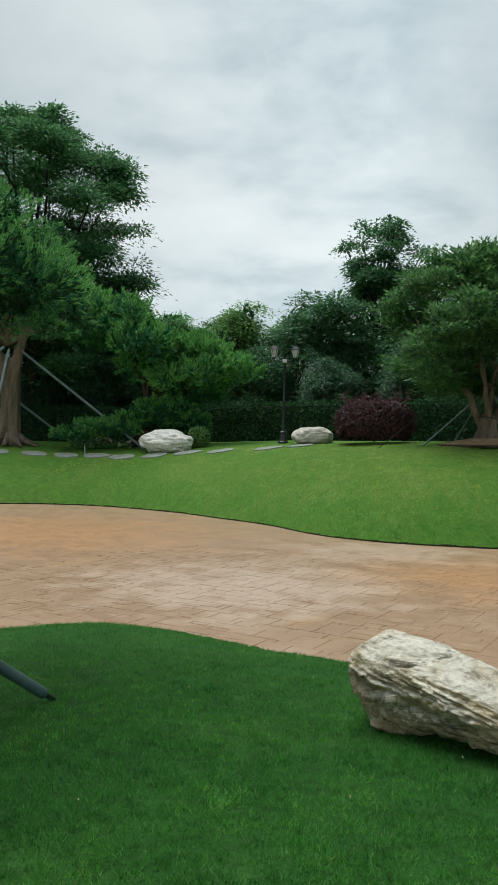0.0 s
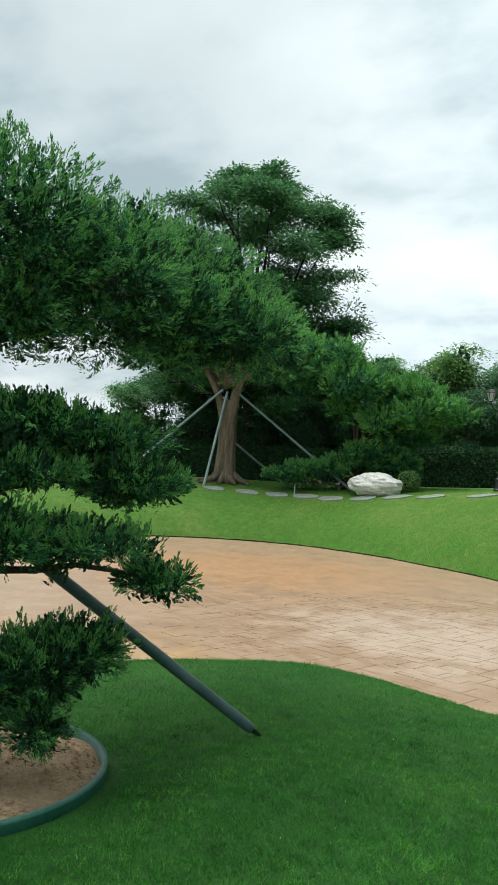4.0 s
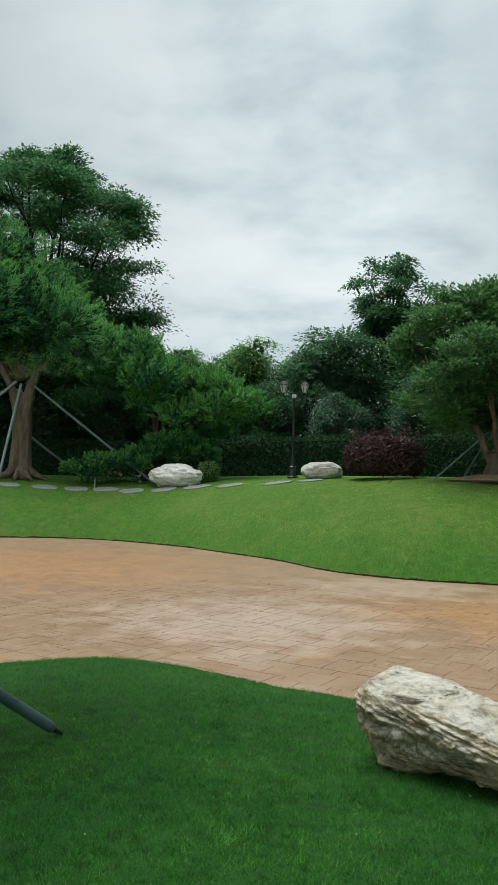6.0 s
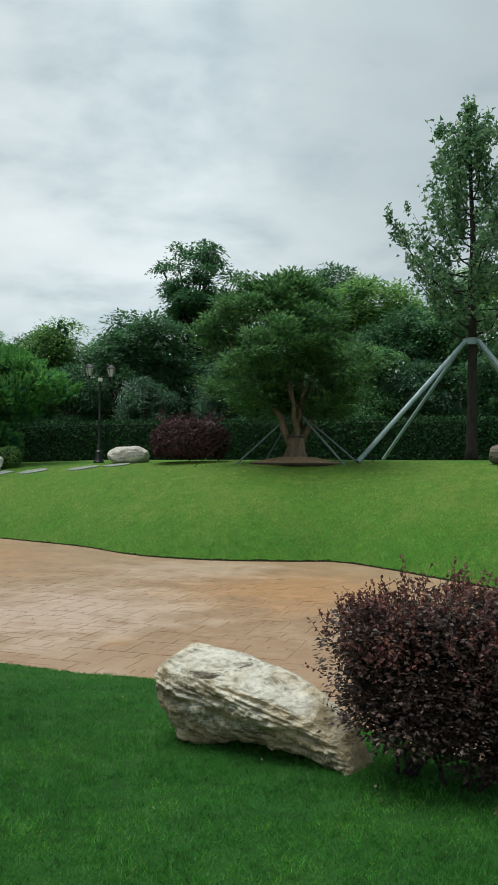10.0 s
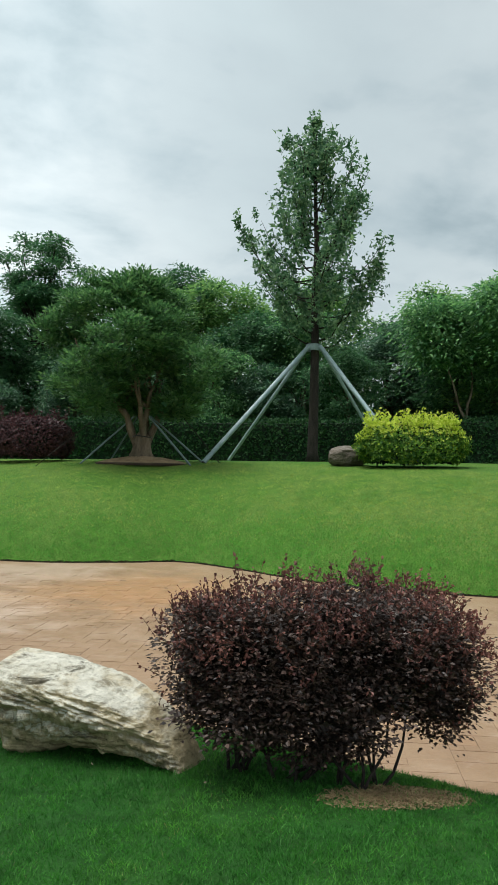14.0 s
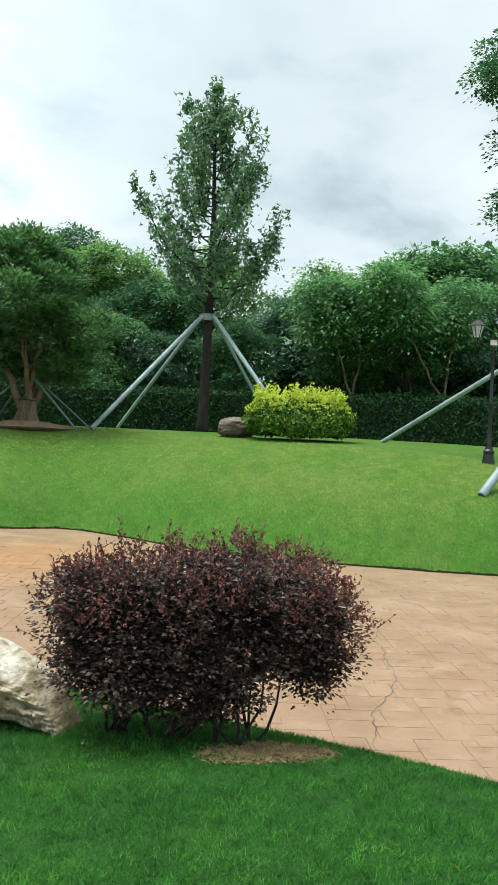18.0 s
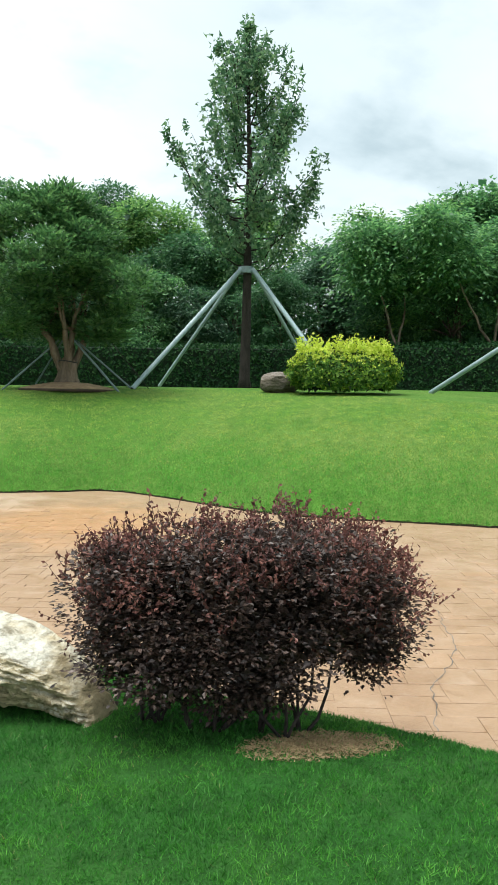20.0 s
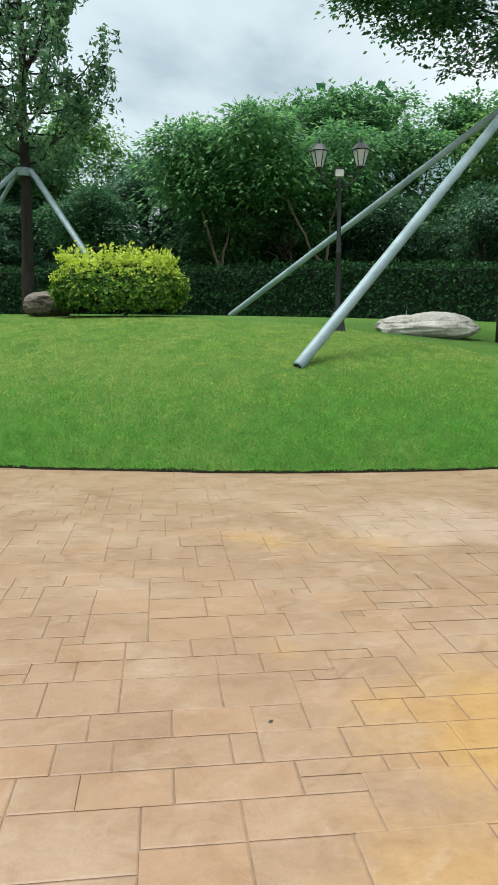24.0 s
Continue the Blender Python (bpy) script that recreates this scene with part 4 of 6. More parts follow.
def near_juniper():
    r = rng_of(7)
    ob = thing("juniper", on_near(-2.3, 3.02), "shaped juniper with flat needle pads, staked in a round soil bed", "tree")
    o = np.array(ob.location)
    tr = np.array([(-2.27, 3.03, 0.3), (-2.27, 3.03, 0.6), (-2.26, 3.04, 0.95), (-2.31, 2.99, 1.35), (-2.4, 2.95, 1.8), (-2.55, 3.0, 2.3), (-2.65, 3.1, 2.8), (-2.7, 3.1, 3.3)])
    trunk_part(ob, r, tr - o, [0.15, 0.115, 0.10, 0.10, 0.09, 0.085, 0.075, 0.03], M_BARK, 12, 0.08)
    low = [(-1.89, 3.08, 1.0, 0.3, 0.3, 0.2), (-2.1, 2.86, 0.86, 0.24, 0.24, 0.28), (-1.77, 3.27, 1.08, 0.26, 0.24, 0.13), (-1.75, 2.95, 0.78, 0.14, 0.14, 0.12)]
    p2 = [(-2.2, 2.95, 1.62, 0.42, 0.35, 0.17), (-1.8, 3.26, 1.6, 0.42, 0.32, 0.10), (-1.47, 3.46, 1.43, 0.22, 0.2, 0.09), (-2.5, 2.6, 1.55, 0.4, 0.3, 0.3)]
    p3 = [(-2.28, 3.15, 1.95, 0.5, 0.4, 0.10), (-1.78, 3.63, 1.92, 0.36, 0.34, 0.13), (-2.25, 3.31, 2.21, 0.5, 0.42, 0.13), (-2.0, 3.61, 2.15, 0.42, 0.36, 0.11)]
    top = [(-2.75, 2.88, 3.2, 0.62, 0.6, 0.58), (-2.5, 3.37, 3.2, 0.66, 0.62, 0.62), (-2.2, 3.84, 3.06, 0.6, 0.56, 0.5), (-1.88, 4.37, 2.98, 0.5, 0.5, 0.38), (-1.62, 4.75, 2.95, 0.42, 0.42, 0.3), (-2.62, 3.25, 2.80, 0.65, 0.5, 0.24), (-2.98, 2.63, 3.55, 0.6, 0.6, 0.5), (-2.75, 2.75, 2.35, 0.3, 0.3, 0.35)]
    # back: unseen pads, added to block sky and shade the lawn at left
    back = [(-3.7, 3.0, 2.95, 0.8, 0.8, 0.5), (-3.6, 2.3, 2.2, 0.7, 0.6, 0.35), (-3.4, 2.9, 1.5, 0.55, 0.55, 0.3), (-2.9, 1.75, 3.3, 0.7, 0.5, 0.4)]
    arm = [(-2.45, 4.55, 3.42, 0.62, 0.62, 0.5), (-2.2, 5.1, 3.42, 0.58, 0.58, 0.44), (-2.05, 5.6, 3.28, 0.52, 0.52, 0.38), (-1.85, 5.9, 3.06, 0.42, 0.42, 0.3)]
    for k, (blobs, n) in enumerate(((low, 1900), (p2, 2300), (p3, 2900), (top, 10500), (arm, 3000), (back, 1800))):
        B = [np.r_[np.array(b[:3]) - o, b[3:]] for b in blobs]
        for b in B:
            s = tr[min(2 + k + (k > 2), 6)] - o if k < 4 else (np.array((-2.2, 3.84, 3.06)) if k == 4 else tr[5]) - o
            P = bend(r, s, np.array(b[:3]), 6, -0.09, 0.06)
            part("limb", (*tube(P, np.linspace(0.026, 0.008, 6), 6), True), M_BARK, ob)
        old, tips = fronds(r, B, int(n * 0.36), 17, 9, 0.13, 0.015, 0.0034, 0.62, 0.85, 0.35)
        tagged(part("foliage_pad", old, M_JUNIPER, ob), kind="stuff")
        tagged(part("young_foliage", tips, M_JUNIPER_PALE, ob, "fresh paler sprig tips"), kind="stuff")
        # needles inside the pads are darker: their shade is put into the colour
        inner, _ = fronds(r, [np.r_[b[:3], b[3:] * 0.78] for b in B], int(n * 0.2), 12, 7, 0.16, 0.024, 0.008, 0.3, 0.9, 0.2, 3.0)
        tagged(part("inner_foliage", inner, M_JUNIPER_SHADE, ob), kind="stuff")
    stake(ob, (-1.24, 4.386, 0.469), (-2.66, 2.55, 2.19), 0.033, M_POLE_DARK, tip=True)
    return ob


near_juniper()


def soil_bed(name, place, radius, height, label, material=M_SOIL, ring=M_RING, ring_name="edging_ring", mound=0.06):
    ob = thing(name, place, label, "plant bed")
    r = rng_of(int(radius * 100))
    prof = [(radius, 0.0), (radius + 0.012, 0.0), (radius + 0.02, height), (radius + 0.02, height + 0.015), (radius - 0.01, height + 0.015), (radius - 0.012, 0.0)]
    part(ring_name, (*lathe([(a, b - 0.06) for a, b in prof], 64), True), ring, ob)
    a, q = np.meshgrid(np.linspace(0, 2 * math.pi, 64, endpoint=False), np.linspace(0, 1, 18), indexing="ij")
    x, y = np.cos(a) * q * (radius - 0.008), np.sin(a) * q * (radius - 0.008)
    z = height * 0.25 + mound * (1 - q ** 2) + 0.02 * np.array([noise.fractal(Vector((u * 5, v * 5, radius)), 1, 2, 4) for u, v in zip(x.ravel(), y.ravel())]).reshape(x.shape)
    i, j = np.meshgrid(np.arange(64), np.arange(17), indexing="ij")
    p, s = (i * 18 + j).ravel(), (((i + 1) % 64) * 18 + j).ravel()
    part("soil", (np.stack([x, y, z], -1).reshape(-1, 3), np.stack([p, s, s + 1, p + 1], 1), True), material, ob)
    n = 900
    t, w = r.uniform(0, 6.283, n), np.sqrt(r.random(n)) * 0.97
    C = np.c_[np.cos(t) * w * radius, np.sin(t) * w * radius, height * 0.25 + mound * (1 - w ** 2) + 0.004]
    tagged(part("soil_crumb", chips(r, C, 0.013), material, ob, "loose crumbs of sandy soil"), kind="stuff")
    return ob


soil_bed("planting_bed", on_near(-2.32, 3.02), 0.765, 0.12, "round bed of sandy soil inside a dark green edging strip")

# ---- the upper lawn ----
garden_lamp(on_upper(-1.09, 27.32), 8, "black twin-lantern garden lamp post standing before the hedge")
garden_lamp(on_upper(13.9, 13.1, -0.1), -38, "black twin-lantern garden lamp post on the bank behind the slanting poles")


def staked_tree_b():
    r = rng_of(12)
    x, y = 4.97, 22.1
    ob = thing("osmanthus_tree", on_upper(x, y), "round dense small-leaved tree on a short forked trunk with props", "tree")
    trunk_part(ob, r, [(0, 0, -0.1), (0, 0, 0.08), (0.0, 0, 0.3), (0.02, 0, 0.5), (0.02, 0, 0.7), (0.0, 0, 0.88)], [0.5, 0.36, 0.26, 0.22, 0.21, 0.1], M_BARK_PALE, 24, 0.2)
    for dx, dy, thick in ((-0.75, 0.1, 0.13), (0.7, 0.2, 0.12), (-0.2, -0.6, 0.1), (0.35, 0.7, 0.1), (0.12, -0.2, 0.11), (-0.55, 0.5, 0.09)):
        P = bend(r, (dx * 0.16, dy * 0.16, 0.42), (dx * 0.9, dy * 0.9, 1.6), 5, 0, 0.1)
        part("stem", (*tube(P, np.linspace(thick, thick * 0.65, 5), 9, 0.08), True), M_BARK_PALE, ob)
        for q in range(3):
            w = np.array((dx * r.uniform(1.2, 2.2), dy * r.uniform(1.2, 2.2), r.uniform(2.8, 3.8))) + np.r_[r.normal(size=2) * 0.5, 0]
            part("limb", (*tube(bend(r, P[-1], w, 6, 0, 0.1), np.linspace(thick * 0.5, 0.015, 6), 6), True), M_BARK_PALE, ob)
    blobs = lumps(r, 66, 1.6, 5.2, [(0, 1.8), (0.2, 2.6), (0.55, 2.5), (0.8, 1.8), (1, 0.8)], 0.56, 0.8) - (0.45, 0, 0, 0, 0, 0)
    tagged(part("crown", crown(r, blobs, 1700, 38, 0.125, 0.27, 0.17, 0.62, 0.85, 0.05, 0.55, True), M_LEAF_OLIVE, ob), kind="stuff")
    # dark fill between the clumps paints the crown's inner shade
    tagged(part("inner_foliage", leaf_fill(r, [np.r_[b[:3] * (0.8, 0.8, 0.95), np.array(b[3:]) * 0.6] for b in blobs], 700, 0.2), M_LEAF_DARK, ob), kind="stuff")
    hub = np.array(ob.location) + (0, 0, 1.35)
    for fx, fy, rad in ((-1.75, 0.3, 0.026), (1.15, -1.3, 0.03), (1.75, -0.5, 0.026), (-0.7, 1.4, 0.026)):
        f = np.array(on_upper(x + fx, y + fy, 0.0))
        stake(ob, f, hub + unit(f - hub) * 0.3 * np.array([1, 1, 0]), rad, M_POLE_DULL)
    for fx, fy, rise in ((2.0, 22.8, 2.45), (7.2, 21.5, 2.8)):
        stake(ob, on_upper(fx, fy), np.array(ob.location) + (0, 0, rise), 0.012, M_BARK_DARK, "guy_line")
    part("strap", (*tube([(0.27 * math.cos(a), 0.27 * math.sin(a), 0.74 + 0.02 * math.sin(2 * a)) for a in np.linspace(0, 2 * math.pi, 20)], [0.016] * 20, 6), True), M_BLACK, ob, "dark rubber strap")
    return ob


staked_tree_b()
soil_bed("tree_bed", on_upper(4.97, 22.0, -0.05), 1.35, 0.06, "low round soil mound with thin edging under the tree", M_SOIL, M_BARK, mound=0.2)


def staked_tree_d():
    r = rng_of(23)
    x, y = 10.96, 23.16
    ob = thing("slim_tree", on_upper(x, y), "tall slim sparse-leaved tree held by four grey-green poles", "tree")
    T = np.array([(0, 0, -0.1), (0, 0, 0.3), (0.03, 0, 2.0), (0.05, 0, 3.9), (0.02, 0, 5.5), (0.08, 0, 7.2), (0.0, 0, 9.0), (0, 0, 10.8), (0, 0, 11.6)])
    trunk_part(ob, r, T, [0.26, 0.18, 0.155, 0.135, 0.115, 0.09, 0.06, 0.03, 0.012], M_BARK_DARK, 12, 0.05)
    C = []
    for k in range(52):
        z = 3.9 + 6.6 * (k / 52) ** 1.05
        a = k * 2.4 + r.uniform(-0.5, 0.5)
        reach = np.interp(z, [3.9, 5.0, 6.6, 8.0, 9.6, 10.4], [1.7, 2.6, 2.3, 1.6, 0.85, 0.4]) * r.uniform(0.65, 1.08)
        rise = np.interp(z, [3.9, 6.6, 8.5, 10.4], [1.4, 2.0, 1.8, 1.1]) * r.uniform(0.75, 1.2)
        s0 = np.array([np.interp(z, T[:, 2], T[:, 0]), 0, z])
        t = np.linspace(0, 1, 8)
        P = s0 + np.c_[math.cos(a) * reach * t ** 0.62, math.sin(a) * reach * t ** 0.62, rise * t ** 1.8] + np.outer(t, (0.05, 0.0, 0)) + np.cumsum(r.normal(size=(8, 3)) * 0.03, 0)
        part("limb", (*tube(P, np.linspace(0.03, 0.006, 8), 5), True), M_BARK_DARK, ob)
        for q in r.uniform(0.2, 1.06, int(4 + 5 * reach)):
            c = np.array([np.interp(q, t, P[:, j]) for j in range(3)]) + r.normal(size=3) * 0.14
            C.append(c + r.normal(size=(24, 3)) * np.array([0.1, 0.1, 0.17]) * r.uniform(0.6, 1.3))
    for q in r.uniform(0, 1, 12):
        C.append(np.array([0, 0, 10.2 + 1.6 * q]) + r.normal(size=(26, 3)) * np.array([0.25, 0.25, 0.12]) * (1.2 - q))
    big = bend(r, (0.05, 0, 6.4), (1.2, -0.5, 8.7), 7, 0.0, 0.03)
    part("limb", (*tube(big, np.linspace(0.09, 0.02, 7), 6), True), M_BARK_DARK, ob)
    for q in r.uniform(0.65, 1.2, 12):
        C.append(big[0] + (big[-1] - big[0]) * q + r.normal(size=3) * 0.15 + r.normal(size=(26, 3)) * 0.16)
    C = np.concatenate(C)
    tagged(part("crown", tri_leaves(C, unit(rand_dirs(r, len(C)) + np.array([0, 0, -0.1])), 0.16, 0.3, r, rand_dirs(r, len(C))), M_LEAF_SLIM, ob), kind="stuff")
    hub = np.array(ob.location) + (0.05, 0, 3.85)
    part("collar", (*lathe([(0.2, 3.74), (0.27, 3.74), (0.27, 3.95), (0.2, 3.95)], 10), False), M_POLE, ob, "grey clamp collar")
    for fx, fy in ((6.7, 21.5), (8.9, 25.9), (12.0, 18.75), (14.4, 24.1)):
        f = np.array(on_upper(fx, fy, 0.02))
        w = unit((f - hub) * np.array([1, 1, 0]))
        stake(ob, f, hub + w * 0.3, 0.072 if fy < 22 else 0.058, M_POLE)
    return ob


staked_tree_d()


def clipped_shrub(name, place, size, turn, mats, label, leaf, n, seed, power=4.0, sprigs=0, ragged=0.06):
    """A shrub cut to a rounded block, of many small leaves."""
    r = rng_of(seed)
    ob = thing(name, place, label, "shrub")
    ob.rotation_euler[2] = radians(turn)
    D = r.uniform(-1, 1, (n, 3))
    face = r.integers(0, 5, n)
    for k, (axis, sign) in enumerate(((0, 1), (0, -1), (1, 1), (1, -1), (2, 1))):
        D[face == k, axis] = sign
    Q = D / (np.abs(D) ** power).sum(1, keepdims=True) ** (1 / power)
    k = np.array([noise.noise(Vector(d * 4 + seed)) for d in D])
    s = (r.uniform(0.84, 1.0, n) + ragged * k)[:, None]
    C = Q * s * np.array(size) + (0, 0, size[2])
    D = unit(Q ** 3)
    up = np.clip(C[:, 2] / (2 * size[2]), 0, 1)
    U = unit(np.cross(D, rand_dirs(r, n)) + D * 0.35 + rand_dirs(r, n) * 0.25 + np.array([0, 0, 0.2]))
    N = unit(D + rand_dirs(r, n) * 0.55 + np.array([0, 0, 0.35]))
    # leaves near the top count as lit, lower ones as shaded
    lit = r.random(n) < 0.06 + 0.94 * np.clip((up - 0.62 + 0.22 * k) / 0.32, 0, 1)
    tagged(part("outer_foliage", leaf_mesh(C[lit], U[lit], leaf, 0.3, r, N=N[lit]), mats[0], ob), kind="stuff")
    # same shell, not deeper: mats[1] holds greener growth and painted shade
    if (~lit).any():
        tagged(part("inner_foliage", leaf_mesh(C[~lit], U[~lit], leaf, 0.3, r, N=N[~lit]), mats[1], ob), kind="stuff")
    # near-black leaves stand for the shade in the gaps
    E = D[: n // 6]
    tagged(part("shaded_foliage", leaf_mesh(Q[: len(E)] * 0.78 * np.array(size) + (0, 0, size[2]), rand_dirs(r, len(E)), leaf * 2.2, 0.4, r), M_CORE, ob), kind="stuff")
    if sprigs:
        c = r.uniform(-0.85, 0.85, (sprigs, 2)) * np.array(size[:2])
        bits = []
        for x, y in c:
            h = 0.06 + 0.34 * r.random() ** 2
            m = 16
            P = np.c_[np.full(m, x), np.full(m, y), 1.9 * size[2] + np.linspace(0, h, m)] + r.normal(size=(m, 3)) * 0.025
            bits.append(leaf_mesh(P, unit(rand_dirs(r, m) + np.array([0, 0, 0.4])), leaf, 0.3, r))
        tagged(part("fresh_growth", join(bits), mats[0], ob), kind="stuff")
    return ob


clipped_shrub("yellow_shrub", on_upper(11.45, 17.75, -0.03), (1.5, 0.85, 0.62), -31, (M_YELLOW, M_YELLOW_SHADE), "clipped golden-yellow shrub with fresh shoots on top", 0.095, 16000, 5, 2.5, 120, 0.12)
clipped_shrub("purple_dome_shrub", on_upper(2.0, 24.9, -0.1), (1.32, 1.1, 0.76), 0, (M_PURPLE_FAR, M_PURPLE_FAR), "clipped dome of dark purple-red leaves beside a pale rock", 0.08, 13000, 6, 2.3, 60)
rock("rock", on_upper(0.0, 26.4), (0.68, 0.55, 0.32), 5, M_ROCK_GREY, "pale tan rock tucked against the purple shrub", 31)
rock("rock", on_upper(10.32, 19.3), (0.55, 0.45, 0.31), 20, M_ROCK_DARK, "dark grey rock behind the yellow shrub", 32)
rock("rock", on_upper(-5.45, 27.75, -0.02), (0.98, 0.7, 0.46), -5, M_ROCK_WHITE, "rounded white boulder by the stepping stones", 33, sharp=0.97, rough=0.19)
rock("flat_rock", on_upper(15.95, 12.75, -0.06), (1.02, 0.7, 0.28), -38, M_ROCK_GREY, "low flat pale grey rock on the bank", 34, sharp=1.0, rough=0.15)
clipped_shrub("ball_shrub", on_upper(-4.3, 28.2, -0.02), (0.42, 0.42, 0.4), 0, (M_LEAF_PALE, M_LEAF_PALE), "small clipped green ball shrub beside the white boulder", 0.06, 2600, 8, 2.2)
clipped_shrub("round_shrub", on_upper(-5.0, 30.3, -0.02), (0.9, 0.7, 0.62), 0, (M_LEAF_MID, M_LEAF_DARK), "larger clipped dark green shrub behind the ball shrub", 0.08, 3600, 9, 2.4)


def stepping_stones():
    r = rng_of(3)
    spots = [(-11.6, 27.0), (-10.3, 27.2), (-9.1, 27.3), (-8.0, 27.35), (-6.95, 27.05), (-5.7, 26.95), (-4.45, 26.8), (-3.2, 26.4), (-1.5, 25.7), (-0.4, 25.5)]
    for x, y in spots:
        n = 11
        a = np.linspace(0, 2 * math.pi, n, endpoint=False)
        q = r.uniform(0.8, 1.1, n)
        px, py = x + 0.52 * q * np.cos(a), y + 0.3 * q * np.sin(a)
        z = upper_z(px, py)
        V = np.concatenate([np.c_[px, py, z - 0.03], np.c_[px, py, z + 0.035], np.c_[x + (px - x) * 0.93, y + (py - y) * 0.93, z + 0.045]]) - (x, y, z.mean())
        j = np.arange(n)
        k = (j + 1) % n
        Q = np.concatenate([np.stack([j, k, k + n, j + n], 1), np.stack([j + n, k + n, k + 2 * n, j + 2 * n], 1)])
        V = np.concatenate([V, V[2 * n:].mean(0)[None]])
        T = np.stack([j + 2 * n, k + 2 * n, np.full(n, 3 * n)], 1)
        ob = part("stepping_stone", (V, (Q, T), False), M_SLAB)
        ob.location = (x, y, z.mean())
        tagged(ob, "thin flat grey stepping stone set in the turf", "stepping stone", "stepping stones")


stepping_stones()


def tree_f():
    """The big old juniper with a fluted trunk."""
    r = rng_of(61)
    x, y = -12.0, 29.0
    ob = thing("old_juniper", on_upper(x, y), "old juniper with a thick fluted pale trunk, propped by poles", "tree")
    o = np.array(ob.location)
    trunk_part(ob, r, [(0, 0, -0.15), (0, 0, 0.1), (0.0, 0, 0.4), (0.03, 0, 1.2), (0.0, 0, 2.4), (-0.1, 0, 3.4)], [0.75, 0.52, 0.38, 0.31, 0.3, 0.26], M_BARK_PALE, 26, 0.2)
    for dx, dy, thick in ((0.14, -0.16, 0.2), (-0.2, -0.1, 0.17), (0.05, 0.2, 0.2)):
        P = np.array([(dx * 2.4, dy * 2.4, -0.1), (dx * 1.4, dy * 1.4, 0.4), (dx, dy, 1.5), (dx * 1.1, dy, 2.6), (dx * 2.4, dy, 3.6), (dx * 5.5, dy * 2, 4.8)])
        part("stem", (*tube(P, np.array([1.6, 1.1, 1, 0.95, 0.85, 0.6]) * thick, 14, 0.14), True), M_BARK_PALE, ob)
    for a in np.linspace(0, 2 * math.pi, 11, endpoint=False):
        w = np.array([math.cos(a + 0.3), math.sin(a + 0.3), 0])
        part("root", (*tube([w * 0.3 + (0, 0, 0.4), w * 0.6 + (0, 0, 0.15), w * r.uniform(0.95, 1.45) + (0, 0, -0.06)], [0.13, 0.12, 0.05], 7), True), M_BARK_PALE, ob)
    blobs = np.concatenate([lumps(r, 34, 5.0, 7.6, [(0, 2.6), (0.4, 2.8), (1, 1.2)], 0.85, 0.6), lumps(r, 14, 4.9, 6.4, [(0, 1.5), (1, 1.2)], 0.8, 0.6) + (-3.6, 0, 0.3, 0, 0, 0), lumps(r, 16, 4.2, 5.7, [(0, 1.5), (1, 0.9)], 0.75, 0.6) + (2.9, 0, 0, 0, 0, 0), lumps(r, 14, 3.9, 5.5, [(0, 1.4), (1, 0.9)], 0.7, 0.6) + (4.1, -0.2, 0, 0, 0, 0), lumps(r, 9, 3.4, 4.6, [(0, 1.1), (1, 0.7)], 0.65, 0.6) + (5.5, -0.2, 0, 0, 0, 0)])
    limbs(ob, r, (-0.3, 0.1, 4.0), [b[:3] for b in blobs[:58:5]], 0.15, M_BARK_PALE)
    old, tips = fronds(r, blobs, 1900, 13, 6, 0.75, 0.16, 0.03, 0.7, 0.6, 0.4)
    tagged(part("foliage", join([old, leaf_fill(r, [np.r_[b[:3], np.array(b[3:]) * 0.65] for b in blobs], 1800, 0.25)]), M_JUNIPER, ob), kind="stuff")
    tagged(part("young_foliage", tips, M_JUNIPER_PALE, ob, "fresh paler sprigs"), kind="stuff")
    hub = o + (-0.05, -0.2, 3.75)
    for f, h in (((-12.2, 27.35), hub), ((-15.6, 26.6), hub + (-0.2, 0, 0.1)), ((-10.2, 31.2), hub + (0.1, 0.2, -1.9)), ((-6.5, 28.6), hub + (0.3, 0, 0.1))):
        # rear props get the duller material: their shade is in its colour
        stake(ob, on_upper(*f), h, 0.05, M_POLE if f[1] < 28 else M_POLE_DULL)


